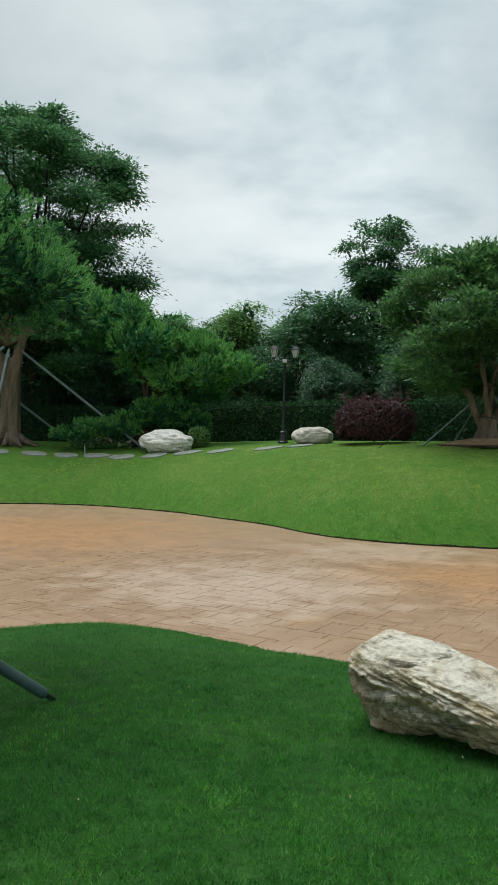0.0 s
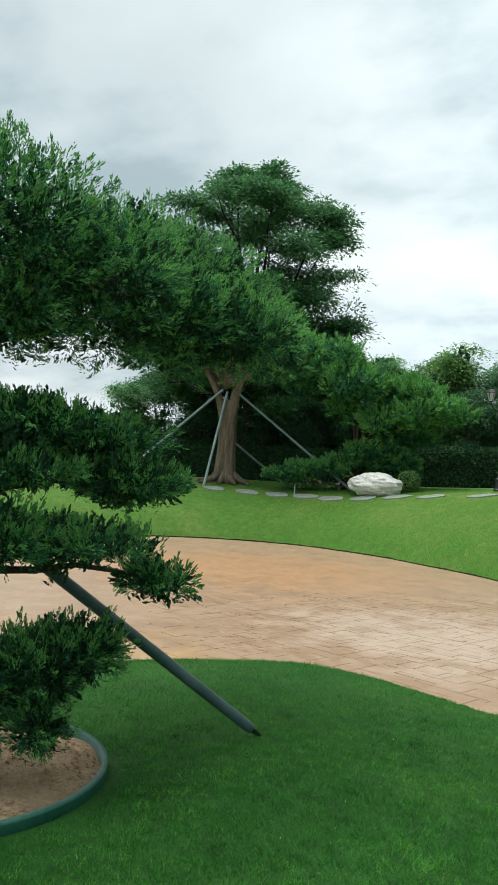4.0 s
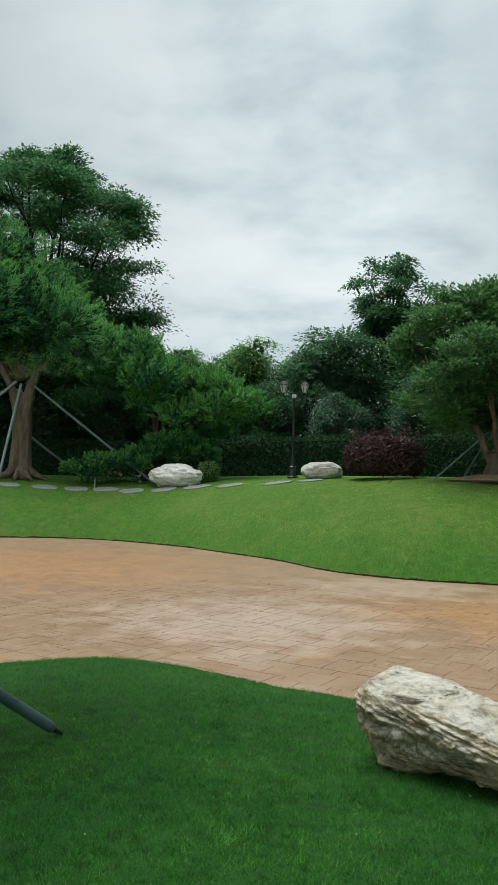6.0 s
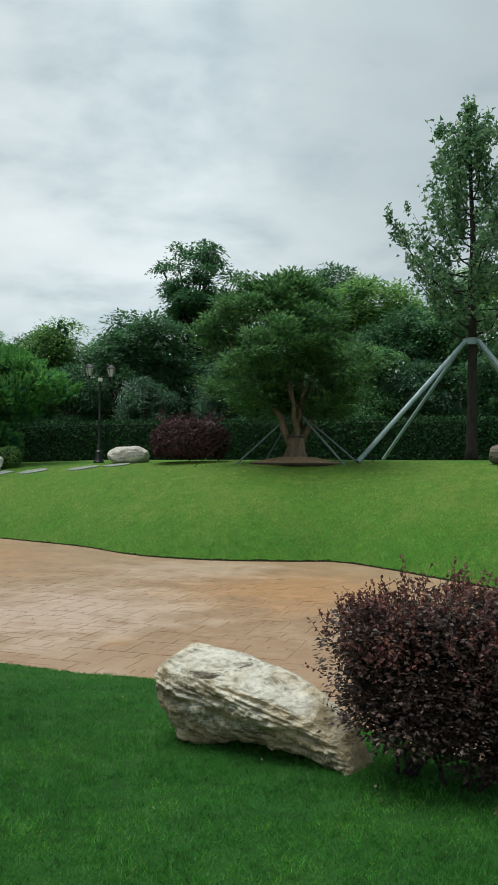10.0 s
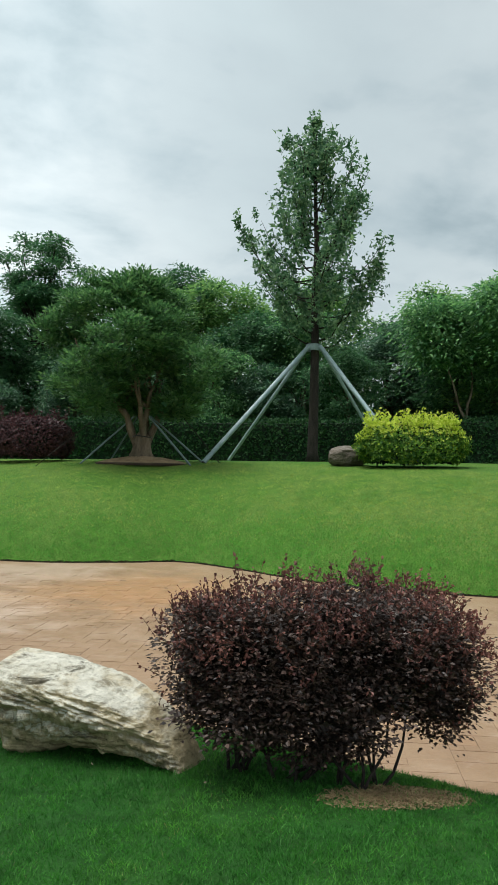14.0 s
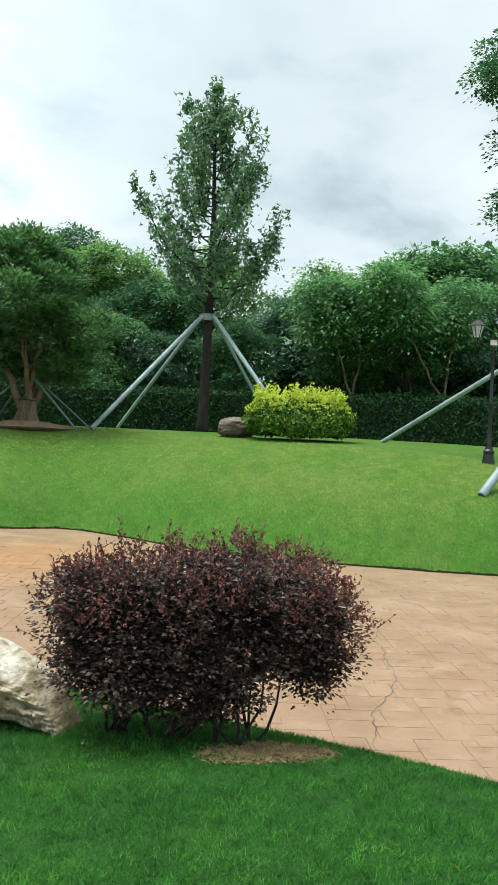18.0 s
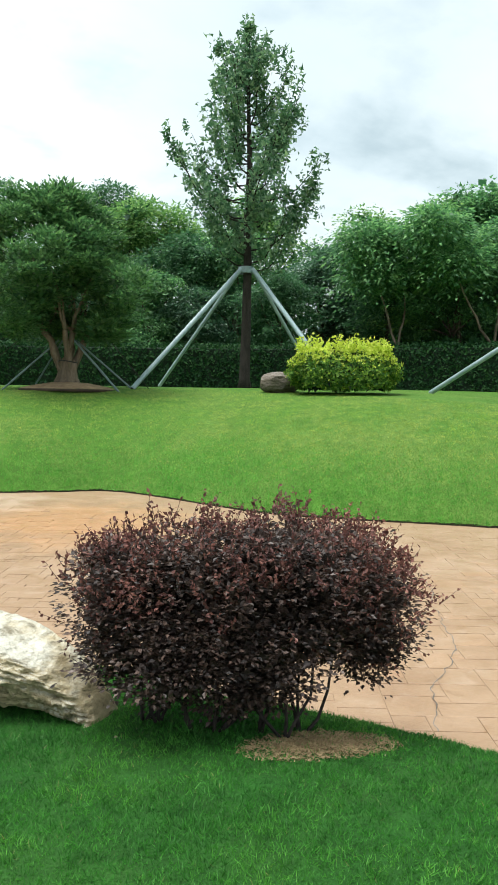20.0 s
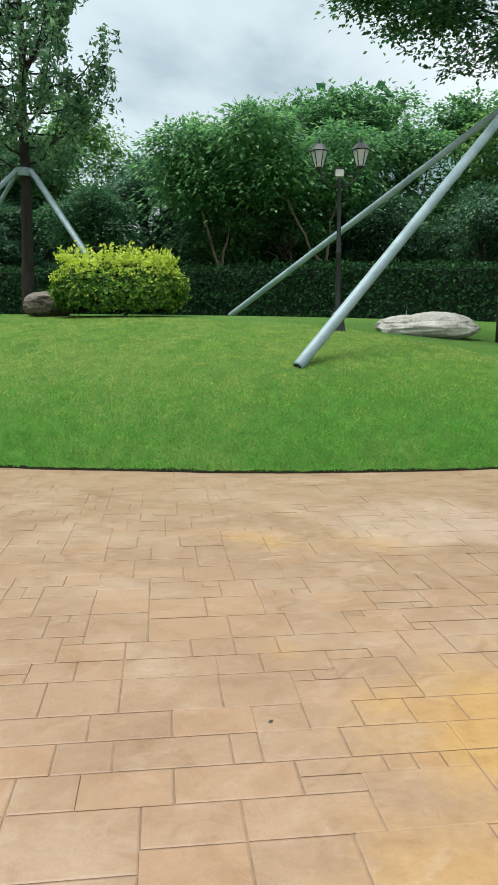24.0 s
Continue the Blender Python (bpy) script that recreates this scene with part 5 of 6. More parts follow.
def tree_h():
    """The spreading layered juniper beside the white boulder."""
    r = rng_of(62)
    ob = thing("spreading_juniper", on_upper(-7.1, 29.7), "low spreading juniper in layered pads leaning over the stones", "tree")
    o = np.array(ob.location)
    part("trunk", (*tube(np.array([(0, 0, -0.1), (0.1, 0, 0.3), (0.6, 0, 0.9), (0.5, 0, 1.7), (1.2, 0, 2.6), (2.0, 0, 3.4)]), [0.34, 0.26, 0.21, 0.19, 0.15, 0.06], 10, 0.08), True), M_BARK, ob)
    tops = [(-5.1, 29.5, 5.5, 2.0, 1.6, 0.95), (-3.4, 29.2, 5.0, 1.35, 1.2, 0.62), (-7.2, 30.0, 6.0, 1.7, 1.5, 0.9), (-4.6, 29.3, 4.7, 1.7, 1.4, 0.55), (-6.4, 29.6, 5.2, 1.5, 1.4, 0.7)]
    lows = [(-5.9, 29.4, 3.45, 1.25, 1.1, 0.42), (-4.9, 30.0, 4.1, 1.4, 1.1, 0.4), (-8.0, 28.6, 2.65, 1.35, 0.9, 0.26), (-9.1, 28.3, 2.4, 0.95, 0.8, 0.22), (-6.9, 29.3, 2.95, 1.2, 1.0, 0.3), (-5.0, 29.6, 3.0, 0.9, 0.8, 0.35)]
    tops = np.concatenate([lumps(r, 7, b[2] - b[5] * 0.4, b[2] + b[5] * 0.5, [(0, b[3] * 0.8), (1, b[3] * 0.45)], b[3] * 0.42, 0.55) + (b[0], b[1], 0, 0, 0, 0) for b in tops])
    for k, (bl, n, size) in enumerate(((tops, 5200, 0.25), (lows, 3600, 0.17))):
        B = [np.r_[np.array(b[:3]) - o, b[3:]] for b in bl]
        limbs(ob, r, (0.5, 0, 1.5), [b[:3] for b in B[:: 1 + 4 * (k == 0)]], 0.1, M_BARK)
        old, tips = fronds(r, B, n // 4, 13, 6, size * 2.5, size * 0.62, 0.026, 0.7, 0.5, 0.4, 0.28 if k == 0 else 0.7)
        tagged(part("young_foliage", tips, M_JUNIPER_PALE, ob, "fresh paler sprigs"), kind="stuff")
        tagged(part("foliage_pad", join([old, leaf_fill(r, [np.r_[b[:3], b[3:] * 0.6] for b in B], n // 5, 0.2)]), M_JUNIPER, ob), kind="stuff")
    return ob


tree_f()
tree_h()


def tree_e():
    """The big tree whose trunk stands beyond the view, with two long props."""
    r = rng_of(63)
    x, y = 17.2, 11.65
    ob = thing("propped_tree", on_upper(x, y), "large broad-leaved tree propped by long grey-green poles", "tree")
    blobs = [(-1.6, 0.7, 8.6, 2.2, 2.0, 1.5), (0.5, 0, 9.8, 2.6, 2.4, 1.8), (-2.0, 1.4, 6.6, 1.4, 1.5, 1.0), (-1.0, 0.5, 11.3, 1.9, 1.8, 1.5), (1.6, -0.8, 8.0, 2.0, 2.0, 1.4), (-1.5, 0.4, 6.1, 1.1, 1.1, 0.6), (-2.6, 1.4, 10.0, 1.3, 1.3, 1.3), (-2.6, 1.5, 6.5, 0.8, 0.8, 0.7), (-2.2, 1.3, 8.0, 1.1, 1.1, 1.1), (-0.9, 0.2, 5.4, 0.9, 0.9, 0.5)]
    trunk_part(ob, r, bend(r, (0, 0, -0.1), (0.1, 0, 7.0), 8, 0, 0.03), [0.42, 0.3, 0.27, 0.25, 0.23, 0.2, 0.16, 0.12], M_BARK_DARK, 12, 0.06)
    limbs(ob, r, (0.05, 0, 6.0), [b[:3] for b in blobs if b[2] > 7.5], 0.1, M_BARK_DARK, 8)
    limbs(ob, r, (0.05, 0, 5.6), [b[:3] for b in blobs if b[2] <= 7.5], 0.035, M_BARK_DARK, 8)
    tagged(part("crown", crown(r, lumps_in(r, blobs, 9), 2500, 19, 0.115, 0.3, 0.15, 0.5, 0.9, 0.2, 0.35), M_LEAF_DARK, ob), kind="stuff")
    hub = np.array((x, y, 6.1))
    part("collar", (*lathe([(0.24, 4.35), (0.31, 4.35), (0.31, 4.6), (0.24, 4.6)], 10), False), M_POLE, ob, "grey clamp collar")
    for f in (on_upper(11.12, 10.5), on_upper(14.2, 17.6), on_upper(22.6, 12.4), on_upper(19.4, 8.2)):
        f = np.array(f)
        w = unit((f - hub) * np.array([1, 1, 0]))
        stake(ob, f, hub + w * 0.33, 0.085 if f[1] < 12 else 0.068, M_POLE)


tree_e()


def small_things():
    r = rng_of(81)
    ob = thing("azalea", on_upper(-8.6, 28.9), "low azalea with scattered white and pink flowers under the juniper", "shrub")
    b = [(0, 0, 0.2, 0.9, 0.35, 0.22), (1.0, 0.1, 0.15, 0.5, 0.3, 0.18)]
    tagged(part("foliage", crown(r, b, 260, 10, 0.07, 0.3, 0.08), M_LEAF_MID, ob), kind="stuff")
    C, D, _ = blob_points(r, b, 70, 0.95, 0.2)
    tagged(part("blossom", leaf_mesh(C, unit(D + rand_dirs(r, 70) * 0.5), 0.13, 0.5, r), rough_stuff("petal", (0.62, 0.45, 0.47), (0.78, 0.70, 0.70), 8, 0.7, 0.0), ob, "white and pink blossom"), kind="stuff")
    for x, y in ((16.6, 14.1), (-8.5, 27.6)):
        s = thing("spray_head", on_upper(x, y), "small upright garden spray head in the turf", "sprinkler", "spray heads")
        part("riser", (*lathe([(0.02, -0.05), (0.02, 0.28), (0.012, 0.29), (0.012, 0.42), (0.0, 0.42)], 8), True), M_POLE, s)
        part("nozzle", (*lathe([(0.0, 0.42), (0.035, 0.42), (0.03, 0.47), (0.0, 0.48)], 8), True), M_BLACK, s)


small_things()

# ---- hedge, belt of trees, far hills ----
HEDGE = smooth_line([(-30, 33), (-20, 36), (-10, 35.5), (-3, 34), (4.7, 31), (10, 28.6), (15.1, 25.4), (19.6, 20.9), (22.6, 17.6), (27, 12.5), (33, 8)], 16)


def hedge():
    r = rng_of(70)
    ob = thing("hedge", (0, 0, 0), "long clipped dark green hedge along the edge of the garden", "hedge")
    seg = np.linalg.norm(np.diff(HEDGE, axis=0), axis=1)
    s = np.r_[0, np.cumsum(seg)]
    n = 46000
    u = r.uniform(0, s[-1], n)
    P = np.stack([np.interp(u, s, HEDGE[:, k]) for k in (0, 1)], 1)
    Tn = unit(np.stack([np.interp(u, s, np.gradient(HEDGE[:, k], s)) for k in (0, 1)], 1))
    S = np.stack([Tn[:, 1], -Tn[:, 0]], 1)
    face = r.random(n) < 0.72
    hgt = 1.62
    k = np.array([noise.noise(Vector((a * 0.8, 0, 0))) for a in u])
    z = np.where(face, r.uniform(0.0, hgt, n), hgt + 0.06 * k + r.normal(size=n) * 0.05)
    off = np.where(face, 0.45 + r.normal(size=n) * 0.06, r.uniform(-0.45, 0.45, n))
    P = P + S * off[:, None]
    C = np.c_[P, upper_z(P[:, 0], P[:, 1]) + z]
    out = np.where(face[:, None], np.c_[S, np.full(n, 0.4)], np.array([[0, 0, 1.0]]))
    tagged(part("foliage", leaf_mesh(C, unit(out * 0.4 + rand_dirs(r, n)), 0.13, 0.3, r, N=unit(out + rand_dirs(r, n) * 0.6)), M_HEDGE, ob), kind="stuff")
    m = len(HEDGE)
    side = unit(np.stack([np.gradient(HEDGE[:, 1]), -np.gradient(HEDGE[:, 0])], 1))
    # body behind the leaves, coloured as the hedge's inner shade
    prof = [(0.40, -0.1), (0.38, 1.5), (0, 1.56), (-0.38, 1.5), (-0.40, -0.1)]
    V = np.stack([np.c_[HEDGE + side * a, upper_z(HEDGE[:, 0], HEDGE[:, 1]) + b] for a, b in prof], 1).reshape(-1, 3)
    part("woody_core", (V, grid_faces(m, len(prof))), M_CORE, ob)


hedge()


def belt_tree(seed, mat, tall, wide, leaf, label, stems=2, dense=1.0, layered=True, under=0.8):
    """One of the close-planted trees behind the hedge, built at the origin."""
    r = rng_of(seed)
    ob = thing("belt_tree", (0, 0, -50), label, "tree", "trees behind the hedge")
    blobs = []
    for k in range(24):
        h = r.uniform(0.22, 0.92) * tall
        q = wide * np.interp(h / tall, [0.2, 0.5, 0.8, 1], [0.55, 0.75, 0.6, 0.2])
        a = r.uniform(0, 6.28)
        d = q * r.uniform(0.2, 1.15)
        s = r.uniform(0.7, 1.3) * wide * 0.29
        blobs.append((math.cos(a) * d, math.sin(a) * d, h, s, s, s * (0.55 if layered else 0.8)))
    blobs.append((0, 0, tall * 0.84, wide * 0.38, wide * 0.38, tall * 0.1))
    for k in range(stems):
        P = bend(r, (0.1 * k, 0, -0.2), (r.uniform(-0.8, 0.8), r.uniform(-0.5, 0.5), tall * 0.5), 8, 0, 0.06)
        part("trunk", (*tube(P, np.linspace(0.12, 0.05, 8), 7), True), M_BARK_PALE if k else M_BARK, ob)
    limbs(ob, r, (0, 0, tall * 0.35), [b[:3] for b in blobs[:7]], 0.06, M_BARK)
    tagged(part("crown", crown(r, blobs, int(250 * dense), 74, leaf * 0.52, 0.4, 0.40, 0.72, under, 0.42, 0.05, True), mat, ob), kind="stuff")
    # leaves behind the sprays, coloured dark for the shade inside the crown
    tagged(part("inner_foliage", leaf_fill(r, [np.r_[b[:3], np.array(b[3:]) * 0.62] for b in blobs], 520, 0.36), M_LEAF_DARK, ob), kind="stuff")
    return ob


KINDS = [belt_tree(101, M_LEAF_MID, 7.6, 2.6, 0.24, "bushy green tree with drooping leaf sprays behind the hedge"),
         belt_tree(102, M_LEAF_DARK, 7.2, 2.6, 0.24, "dense dark green tree behind the hedge"),
         belt_tree(103, M_LEAF_PALE, 8.0, 2.8, 0.26, "tree with fresh pale green drooping leaves behind the hedge"),
         belt_tree(104, M_LEAF_BLUE, 6.6, 2.4, 0.22, "glossy bluish-green broad-leaved tree behind the hedge")]


def plant_belt():
    r = rng_of(71)
    seg = np.linalg.norm(np.diff(HEDGE, axis=0), axis=1)
    s = np.r_[0, np.cumsum(seg)]
    u, k = 9.0, 0
    while u < s[-1] - 6:
        for row, (back, grow) in enumerate(((2.7, 0.74), (5.2, 1.0), (8.4, 1.12))):
            w = u + r.uniform(-0.8, 0.8) + row * 1.2
            p = np.array([np.interp(w, s, HEDGE[:, j]) for j in (0, 1)])
            t = unit(np.array([np.interp(w, s, np.gradient(HEDGE[:, j], s)) for j in (0, 1)]))
            q = p + np.array([-t[1], t[0]]) * (back + r.uniform(-0.6, 0.6))
            right = np.interp(p[0], [-12, -4, 6, 12, 22, 26], [0.95, 0.84, 0.92, 1.05, 1.08, 0.9])
            choice = ((2, 0, 2, 0, 3, 0) if p[0] > 11 else (1, 0, 1, 3, 2, 0))[r.integers(0, 6)]
            kind = KINDS[choice if row else (1, 3, 0)[r.integers(0, 3)]]
            g = grow * right * r.uniform(0.88, 1.1)
            copy_thing(kind, pose(q[0], q[1], float(upper_z(*q)[0]), 0, 0, r.uniform(0, 360)) @ Matrix.Diagonal((g, g, g, 1)))
        u += 3.1


plant_belt()
for kd in KINDS:
    for o in list(kd.children_recursive) + [kd]:
        bpy.data.objects.remove(o)



def thicket():
    """Added undergrowth: dark leaves that close the foot of the belt and stand for its shade."""
    r = rng_of(75)
    ob = thing("thicket", (0, 0, 0), "dark shaded undergrowth between the trunks behind the hedge", "shrub")
    seg = np.linalg.norm(np.diff(HEDGE, axis=0), axis=1)
    s = np.r_[0, np.cumsum(seg)]
    n = 15000
    u = r.uniform(4, s[-1] - 3, n)
    P = np.stack([np.interp(u, s, HEDGE[:, k]) for k in (0, 1)], 1)
    Tn = unit(np.stack([np.interp(u, s, np.gradient(HEDGE[:, k], s)) for k in (0, 1)], 1))
    P = P + np.stack([-Tn[:, 1], Tn[:, 0]], 1) * r.uniform(6.0, 9.5, n)[:, None]
    top = np.array([3.6 + 1.6 * noise.noise(Vector((q * 0.35, 1.0, 0))) for q in u])
    C = np.c_[P, upper_z(P[:, 0], P[:, 1]) + top * r.random(n)]
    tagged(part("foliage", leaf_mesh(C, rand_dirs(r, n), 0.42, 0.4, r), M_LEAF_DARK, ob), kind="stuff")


thicket()


def slim_trunks():
    """Two slender forked trees that stand just behind the hedge."""
    r = rng_of(77)
    for x, y, forks, tall in ((17.75, 24.15, ((-0.35, 0.5), (0.3, 0.4)), 4.6), (20.45, 21.95, ((-0.9, 0.4), (0.45, 0.3)), 4.8)):
        ob = thing("forked_tree", on_upper(x, y), "slender pale-stemmed forked tree just behind the hedge", "tree")
        part("trunk", (*tube([(0, 0, -0.1), (0, 0, 1.0), (0.02, 0, 1.7)], [0.10, 0.085, 0.08], 8), True), M_BARK_PALE, ob)
        blobs = []
        for dx, dy in forks:
            P = bend(r, (0, 0, 1.6), (dx * 1.6, dy, tall * 0.85), 7, 0.05, 0.05)
            part("limb", (*tube(P, np.linspace(0.06, 0.025, 7), 6), True), M_BARK_PALE, ob)
            blobs += [(dx * 1.6, dy + 0.3, tall, 1.5, 1.2, 0.7), (dx * 2.6, dy + 0.4, tall + 1.2, 1.3, 1.2, 0.7)]
        tagged(part("crown", crown(r, blobs, 620, 22, 0.19, 0.24, 0.34, 0.5, 0.8, 0.55, 0.2, True), M_LEAF_MID, ob), kind="stuff")


slim_trunks()

# taller single trees behind the belt
def tiered_tree(name, place, label, tiers, mat, seed, fork, radius, clumps, per, leaf, width, spread, category="tree"):
    """A tall tree whose limbs fan out from a fork, each tier of leaf sprays carried by its own limb."""
    r = rng_of(seed)
    ob = thing(name, place, label, category)
    P = bend(r, (0, 0, -0.15), (0.2, 0, fork), 8, 0, 0.03)
    trunk_part(ob, r, P, np.linspace(radius * 1.2, radius * 0.7, 8), M_BARK_DARK)
    for b in tiers[:: max(2, len(tiers) // 45)]:
        low = np.array([b[0] * 0.25, b[1] * 0.25, fork + (b[2] - fork) * 0.35])
        line = np.concatenate([bend(r, P[-1], low, 4, 0, 0.06), bend(r, low, b[:3] - (0, 0, 0.1), 6, -0.08, 0.07)[1:]])
        part("limb", (*tube(line, np.linspace(radius * 0.4, 0.02, len(line)), 5), True), M_BARK_DARK, ob)
    tagged(part("crown", crown(r, tiers, clumps, per, leaf, width, spread, 0.2, 0.9, 0.3, 0.2, True), mat, ob), kind="stuff")
    return ob


tiered_tree("feathery_tree", on_upper(-14.9, 38.0), "tall dark feathery-leaved tree in layered tiers", lumps(rng_of(211), 190, 3.6, 16.7, [(0, 5.4), (0.35, 5.7), (0.6, 5.6), (0.8, 5.2), (0.93, 3.6), (1, 1.4)], 1.0, 0.26), M_FEATHER, 201, 4.5, 0.42, 1600, 110, 0.2, 0.26, 0.42)
tiered_tree("airy_tree", on_upper(3.3, 40.0), "airy tall tree with open rounded leaf heads",
            np.concatenate([lumps(rng_of(212), 44, 8.0, 11.8, [(0, 1.6), (0.5, 2.5), (1, 1.7)], 0.55, 0.5), lumps(rng_of(213), 34, 5.0, 8.6, [(0, 4.6), (0.6, 4.0), (1, 2.6)], 1.05, 0.5) - (0.8, 0, 0, 0, 0, 0)]), M_LEAF_DARK, 202, 4.0, 0.28, 1900, 24, 0.17, 0.3, 0.22)
loose_tree("far_tree", on_upper(12.5, 47.0), "distant dark round-headed tree over the belt", [(0, 0, 11.6, 2.0, 1.8, 1.2), (-1.2, 0, 10.8, 1.4, 1.4, 1.0), (1.3, 0, 11.2, 1.3, 1.3, 0.9)], M_LEAF_DARK, M_BARK_DARK, 203, 420, 24, 0.18, 0.26, 9.0, 0.25)
loose_tree("far_tree", on_upper(12.2, 38.0), "pale green feathery tree rising over the belt", [(0, 0, 8.4, 2.4, 2.2, 1.2), (1.6, 0, 7.6, 2.0, 2.0, 1.1), (-1.6, 0, 7.4, 1.8, 1.8, 1.1)], M_LEAF_PALE, M_BARK, 204, 620, 26, 0.2, 0.32, 6.5, 0.22)


def hills():
    """Wooded hills far off, rising to the right; the haze is painted into their colour."""
    a = np.linspace(radians(-10), radians(100), 120)
    rows = []
    for d, f in ((560, 0.0), (640, 0.55), (760, 1.0), (900, 0.7)):
        h = np.array([f * (20 + 120 * np.interp(math.degrees(q), [-10, 25, 36, 41, 46, 53, 70, 100], [0.1, 0.3, 0.85, 1.42, 1.6, 1.5, 1.2, 0.8]) + 22 * noise.fractal(Vector((q * 7, d * 0.01, 0)), 1, 2, 5)) for q in a])
        rows.append(np.c_[np.sin(a) * d, np.cos(a) * d, h])
    V = np.stack(rows, 1).reshape(-1, 3)
    ob = part("hill", (V, grid_faces(120, 4), True), rough_stuff("haze_tinted_woods", (0.10, 0.155, 0.175), (0.16, 0.225, 0.235), 0.02, 0.95, 0.0))
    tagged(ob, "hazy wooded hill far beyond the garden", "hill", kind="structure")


hills()

# ---- grass blades ----
def blades(name, pts, z, height, width, material, label, seed):
    r = rng_of(seed)
    n = len(pts)
    C = np.c_[pts, z - 0.004]
    U = unit(np.c_[r.normal(size=(n, 2)) * 0.75, np.ones(n)])
    tall = np.array([0.6 + 0.7 * (0.5 + noise.noise(Vector((p[0] * 4, p[1] * 4, seed)))) + 0.75 * (0.4 + noise.noise(Vector((p[0] * 13, p[1] * 13, seed)))) for p in pts]).clip(0.3, 2) * height
    V, F = needle_mesh(C, U, tall, width, r)
    ob = part(name, (V, F), material)
    return tagged(ob, label, "grass", kind="stuff")


r = rng_of(90)
xy = np.c_[r.uniform(-4.6, 4.3, 900000), r.uniform(0.6, 8.1, 900000)]
near_d = np.hypot(xy[:, 0] - 0.8, xy[:, 1] - 0.2)
xy = xy[(r.random(len(xy)) < np.clip(1.3 - near_d / 5.5, 0.16, 1)) & (np.abs(np.degrees(np.arctan2(xy[:, 0] - 0.5, xy[:, 1]))) < 62)]
ins = -side_of(xy[:, 0], xy[:, 1], NE)
keep = (ins > -0.015) & (np.hypot(xy[:, 0] + 2.32, xy[:, 1] - 3.02) > 0.85) & ~((((xy[:, 0] - 2.4) / 0.36) ** 2 + ((xy[:, 1] - 3.15) / 0.2) ** 2 < 1) & (r.random(len(xy)) < 0.65))
xy = xy[keep]
blades("grass", xy, near_z(xy[:, 0], xy[:, 1]), 0.025, 0.0023, M_BLADE, "short dense green grass blades on the near mound", 1)
xy = np.c_[r.uniform(-9, 14.5, 1250000), r.uniform(7, 27, 1250000)]
d = side_of(xy[:, 0], xy[:, 1], FE)
ok = ((d > -0.02) & (d < 6.5) & (r.random(len(xy)) < np.clip(1.0 - d / 8, 0.2, 1) * np.clip(1.6 - np.hypot(xy[:, 0] - 5, xy[:, 1] - 3) / 18, 0.35, 1)))
xy, d = xy[ok], d[ok]
foot = r.random(len(d)) < np.exp(-((d / 1.25) ** 2))
blades("bank_foot_grass", xy[foot], upper_z(xy[foot, 0], xy[foot, 1]), 0.04, 0.004, M_BLADE_FOOT, "lush green grass along the foot of the bank", 3)
xy = xy[~foot]
blades("bank_grass", xy, upper_z(xy[:, 0], xy[:, 1]), 0.03, 0.004, M_BLADE_FAR, "mown grass blades on the bank, partly straw-coloured", 2)

# thin dry turf under the purple shrub
n = 9000
a, q = r.uniform(0, 6.283, n), np.minimum(np.abs(r.normal(size=n)) * 0.6, 1.0 + 0.25 * r.random(n))
dry = np.c_[2.42 + 0.34 * np.cos(a) * q, 3.13 + 0.15 * np.sin(a) * q]
C = np.c_[dry, near_z(dry[:, 0], dry[:, 1]) + r.uniform(0.004, 0.012, n)]
ob = part("dry_grass", needle_mesh(C, unit(r.normal(size=(n, 3)) * np.array([1, 1, 0.25])), 0.022, 0.0028, r), rough_stuff("dry_straw", (0.20, 0.14, 0.07), (0.42, 0.31, 0.17), 14, 0.9, 0.0))
tagged(ob, "thin dry straw-coloured turf under the purple shrub", "grass", kind="stuff")

# small pale scraps lying in the turf
bits = np.c_[r.uniform(-2.5, 3.0, 40), r.uniform(1.9, 6.0, 40)]
C = np.c_[bits, near_z(bits[:, 0], bits[:, 1]) + 0.022]
ob = part("leaf_litter", leaf_mesh(C, unit(rand_dirs(r, 40) * np.array([1, 1, 0.3])), 0.018, 0.3, r), rough_stuff("dry_leaf", (0.3, 0.24, 0.15), (0.5, 0.44, 0.32), 9, 0.8))
tagged(ob, "few small dry leaf scraps in the grass", "leaf litter", kind="stuff")


# ---- stamped pieces of the drive ----
def stamped(x, y, spare=0.0):
    """Where the stamping still shows."""
    return (np.hypot(x - 5.5, y - 4.5) < 7.6 - spare) | (np.hypot(x + 0.6, y - 11.0) < 4.4 - spare)


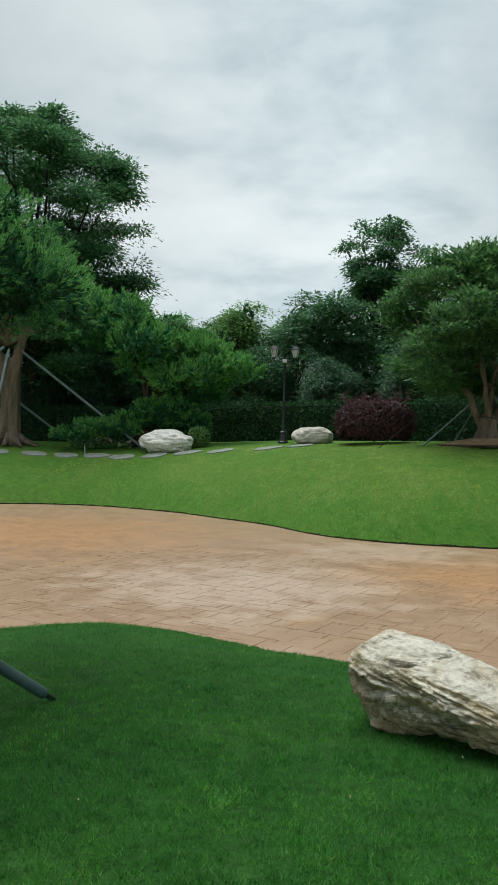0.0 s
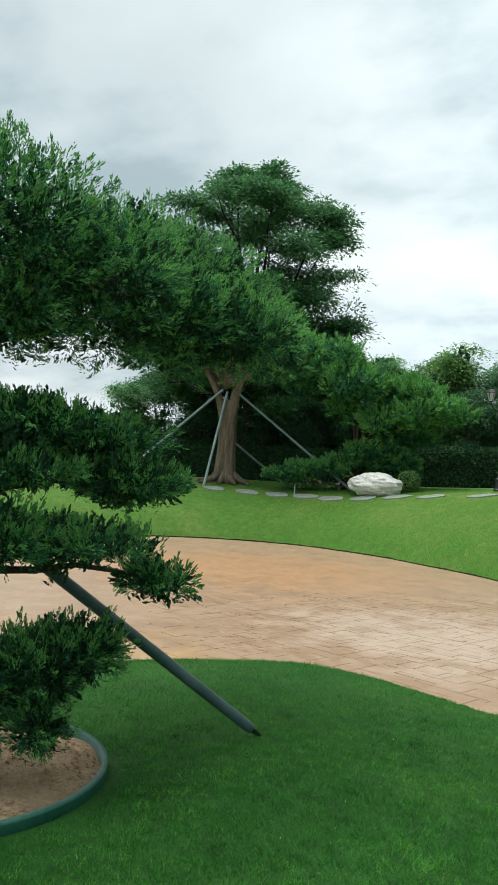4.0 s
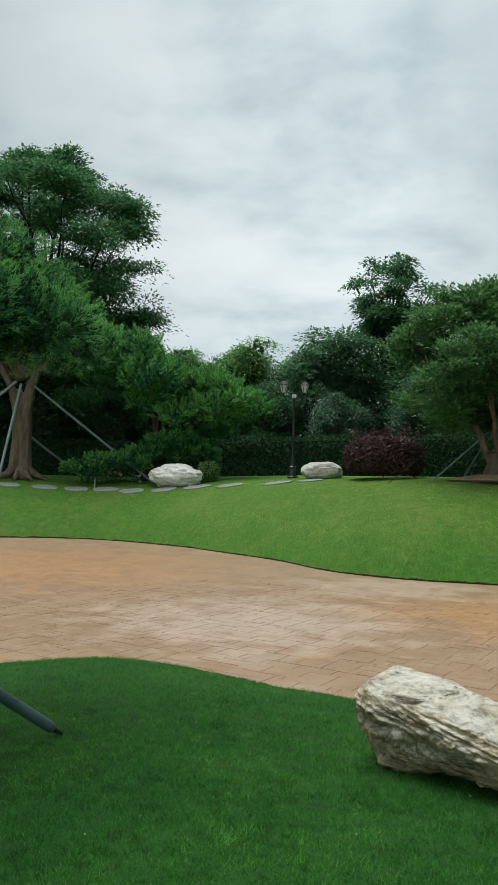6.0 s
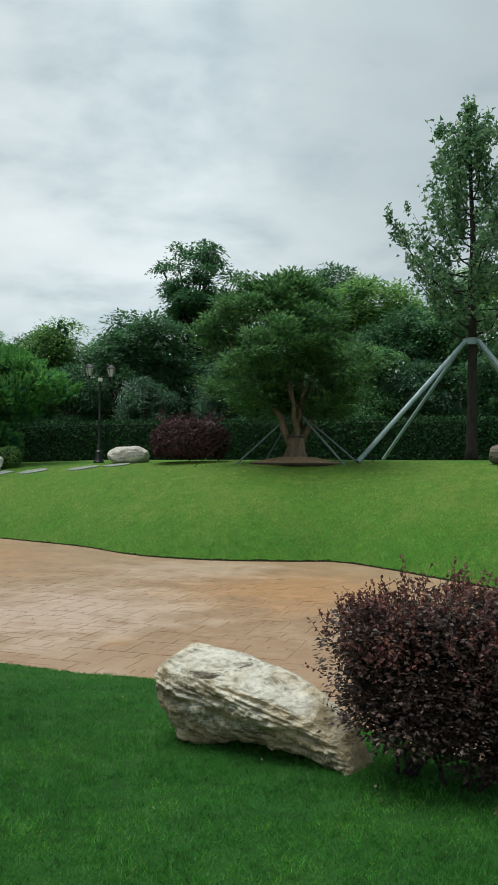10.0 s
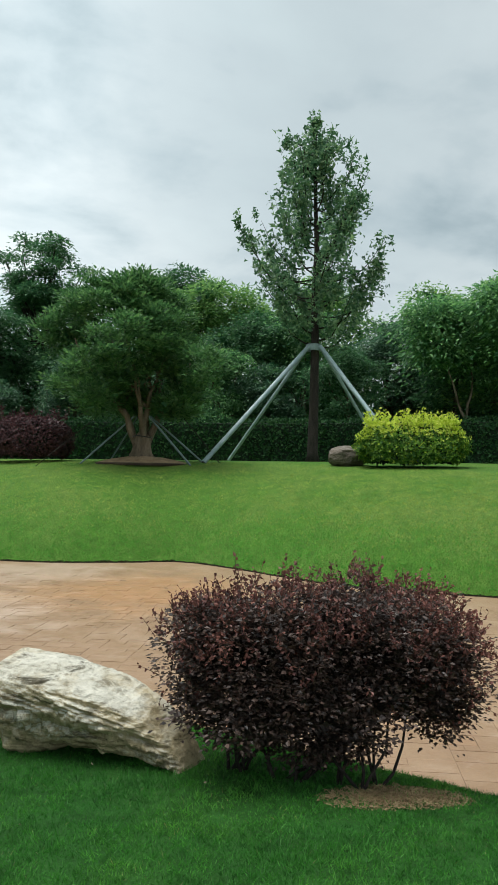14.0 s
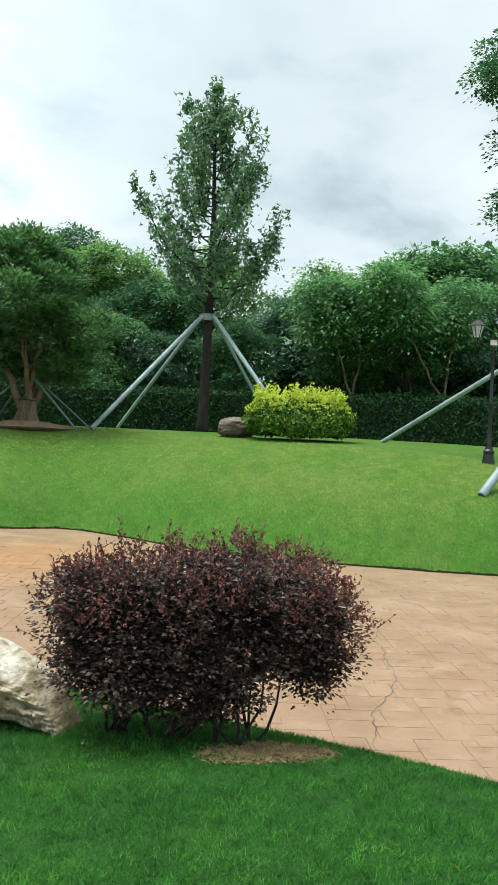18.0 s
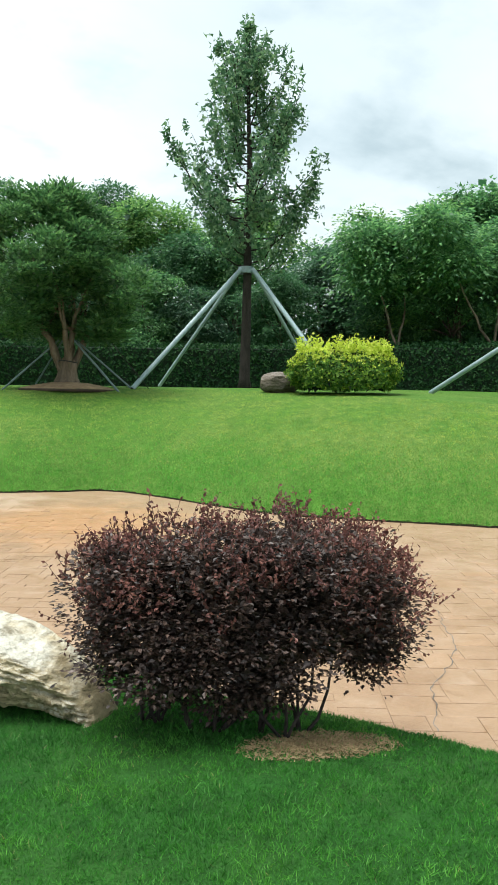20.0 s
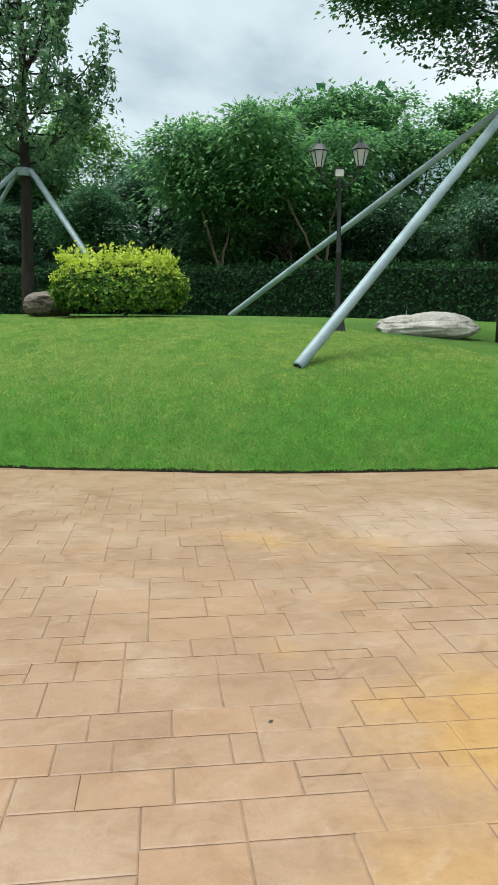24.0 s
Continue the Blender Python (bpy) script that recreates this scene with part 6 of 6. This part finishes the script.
def stamped_drive():
    r = rng_of(95)
    turn = radians(-25.3)
    c, s = math.cos(turn), math.sin(turn)
    shapes, rest, unit_size, n = {}, [], 0.108, 246
    taken = np.zeros((n, n), bool)
    kinds = ((3, 2), (2, 2), (2, 3), (3, 3), (4, 3), (4, 2), (3, 4), (5, 3), (2, 1), (1, 2), (1, 1))
    chance = np.array((3, 2.0, 2.6, 3, 1.5, 1.2, 1.3, 0.25, 0.5, 0.4, 0.1))
    for i in range(n):
        for j in range(n):
            if taken[i, j]:
                continue
            for k in r.choice(len(kinds), 14, p=chance / chance.sum()).tolist() + [len(kinds) - 1]:
                w, h = kinds[k]
                if i + w <= n and j + h <= n and not taken[i:i + w, j:j + h].any():
                    break
            taken[i:i + w, j:j + h] = True
            a, b = (i + w / 2 - n / 2) * unit_size, (j + h / 2 - n / 2) * unit_size
            x, y = 3.0 + a * c - b * s, 7.4 + a * s + b * c
            if stamped(x, y):
                rest.append((x, y, w * unit_size, h * unit_size))
    pts = np.array(rest)
    ok = (side_of(pts[:, 0], pts[:, 1], FE) < 0.45) & (side_of(pts[:, 0], pts[:, 1], NE) > -0.45)
    pts = pts[ok]
    order = np.argsort(np.hypot(pts[:, 0] - 6.0, pts[:, 1] - 5.2))

    def piece(p, q, open_sides, wide=1.0):
        """A slab whose closed sides run into its neighbour with no joint."""
        V = []
        for k, (g, dz) in enumerate(((0.0026, -0.01), (0.0034, -0.0022), (0.010, 0.0))):
            x0, x1, y0, y1 = [g * wide if side else -0.0005 for side in open_sides]
            V += [(-p / 2 + x0, -q / 2 + y0, dz), (p / 2 - x1, -q / 2 + y0, dz), (p / 2 - x1, q / 2 - y1, dz), (-p / 2 + x0, q / 2 - y1, dz)]
        Q = [(k, (k + 1) % 4, 4 + (k + 1) % 4, 4 + k) for k in range(4)] + [(4 + k, 4 + (k + 1) % 4, 8 + (k + 1) % 4, 8 + k) for k in range(4)] + [(8, 9, 10, 11)]
        return np.array(V), np.array(Q)

    def sides(x, y):
        worn = np.interp(math.hypot(x - 5.2, y - 4.2), [1, 2.6, 4.2, 6, 8], [0.88, 0.78, 0.5, 0.22, 0.08])
        return tuple(int(k) for k in r.random(4) < max(worn, np.interp(math.hypot(x + 0.6, y - 10.6), [1, 3, 4.4], [0.75, 0.6, 0.15])))

    for k in order[:300]:
        x, y, p, q = pts[k]
        key = (round(p, 3), round(q, 3), sides(x, y))
        if key not in shapes:
            shapes[key] = mesh_of("paver", *piece(*key), M_DRIVE)
        ob = new("paver", shapes[key])
        ob.parent = drive_base
        ob.location, ob.rotation_euler[2] = (x, y, r.uniform(-0.0008, 0.0008)), turn + r.normal() * 0.003
    far = []
    for k in order[300:]:
        x, y, p, q = pts[k]
        V, Q = piece(p, q, sides(x, y), 1.0 + 0.7 * (math.hypot(x + 0.6, y - 11.0) < 4.4))
        far.append((np.c_[V[:, 0] * c - V[:, 1] * s + x, V[:, 0] * s + V[:, 1] * c + y, V[:, 2] + r.uniform(-0.0008, 0.0008)], Q))
    # farther off the stamping is worn away
    gx, gy = np.meshgrid(np.arange(-44, 45, 0.5), np.arange(-14, 30, 0.5), indexing="ij")
    V = np.stack([gx, gy, 0 * gx - 0.003], -1).reshape(-1, 3)
    Q = grid_faces(*gx.shape)
    mid = V[Q].mean(1)
    part("worn_slab", (V, Q[~stamped(mid[:, 0], mid[:, 1], 0.35)]), M_DRIVE, drive_base, "tan concrete with its stamping worn away")
    ob = part("paver_field", join(far), M_DRIVE, drive_base, "tan stamped slabs with faint joints")
    tagged(ob, kind="stuff")


stamped_drive()


def crack():
    """A jagged crack that wanders from joint to joint."""
    r = rng_of(97)
    knots = [(6.0, 7.1), (5.64, 6.43), (5.37, 6.14), (5.2, 5.8), (4.95, 5.4), (4.82, 5.12), (4.7, 4.92), (4.58, 4.86), (4.5, 4.75), (4.3, 4.58), (4.07, 4.43), (3.97, 4.35), (3.86, 4.15), (3.69, 3.94), (3.56, 3.75)]
    P = np.concatenate([np.array(a) + (np.array(b) - a) * np.linspace(0, 1, 9, endpoint=False)[:, None] for a, b in zip(knots[:-1], knots[1:])])
    P = P + np.array([[noise.noise(Vector((p[0] * 9, p[1] * 9, k))) for k in (0.3, 7.7)] for p in P]) * 0.03
    w = 0.002 + 0.004 * r.random(len(P)) ** 2
    T = unit(np.gradient(P, axis=0))
    S = np.stack([-T[:, 1], T[:, 0]], 1) * w[:, None]
    V = np.stack([np.c_[P + S, np.full(len(P), 0.0035)], np.c_[P - S, np.full(len(P), 0.0035)]], 1).reshape(-1, 3)
    part("crack", (V, grid_faces(len(P), 2)), rough_stuff("crack_filler", (0.07, 0.06, 0.05), (0.30, 0.285, 0.27), 3, 0.95), drive_base, "thin grey mended crack")


crack()


# a crumb of dark grit on the drive
grit = part("pebble", chips(rng_of(98), np.zeros((1, 3)), 0.012), M_BLACK)
grit.location = (6.4, 4.08, 0.006)
tagged(grit, "tiny dark pebble lying on the drive", "pebble")
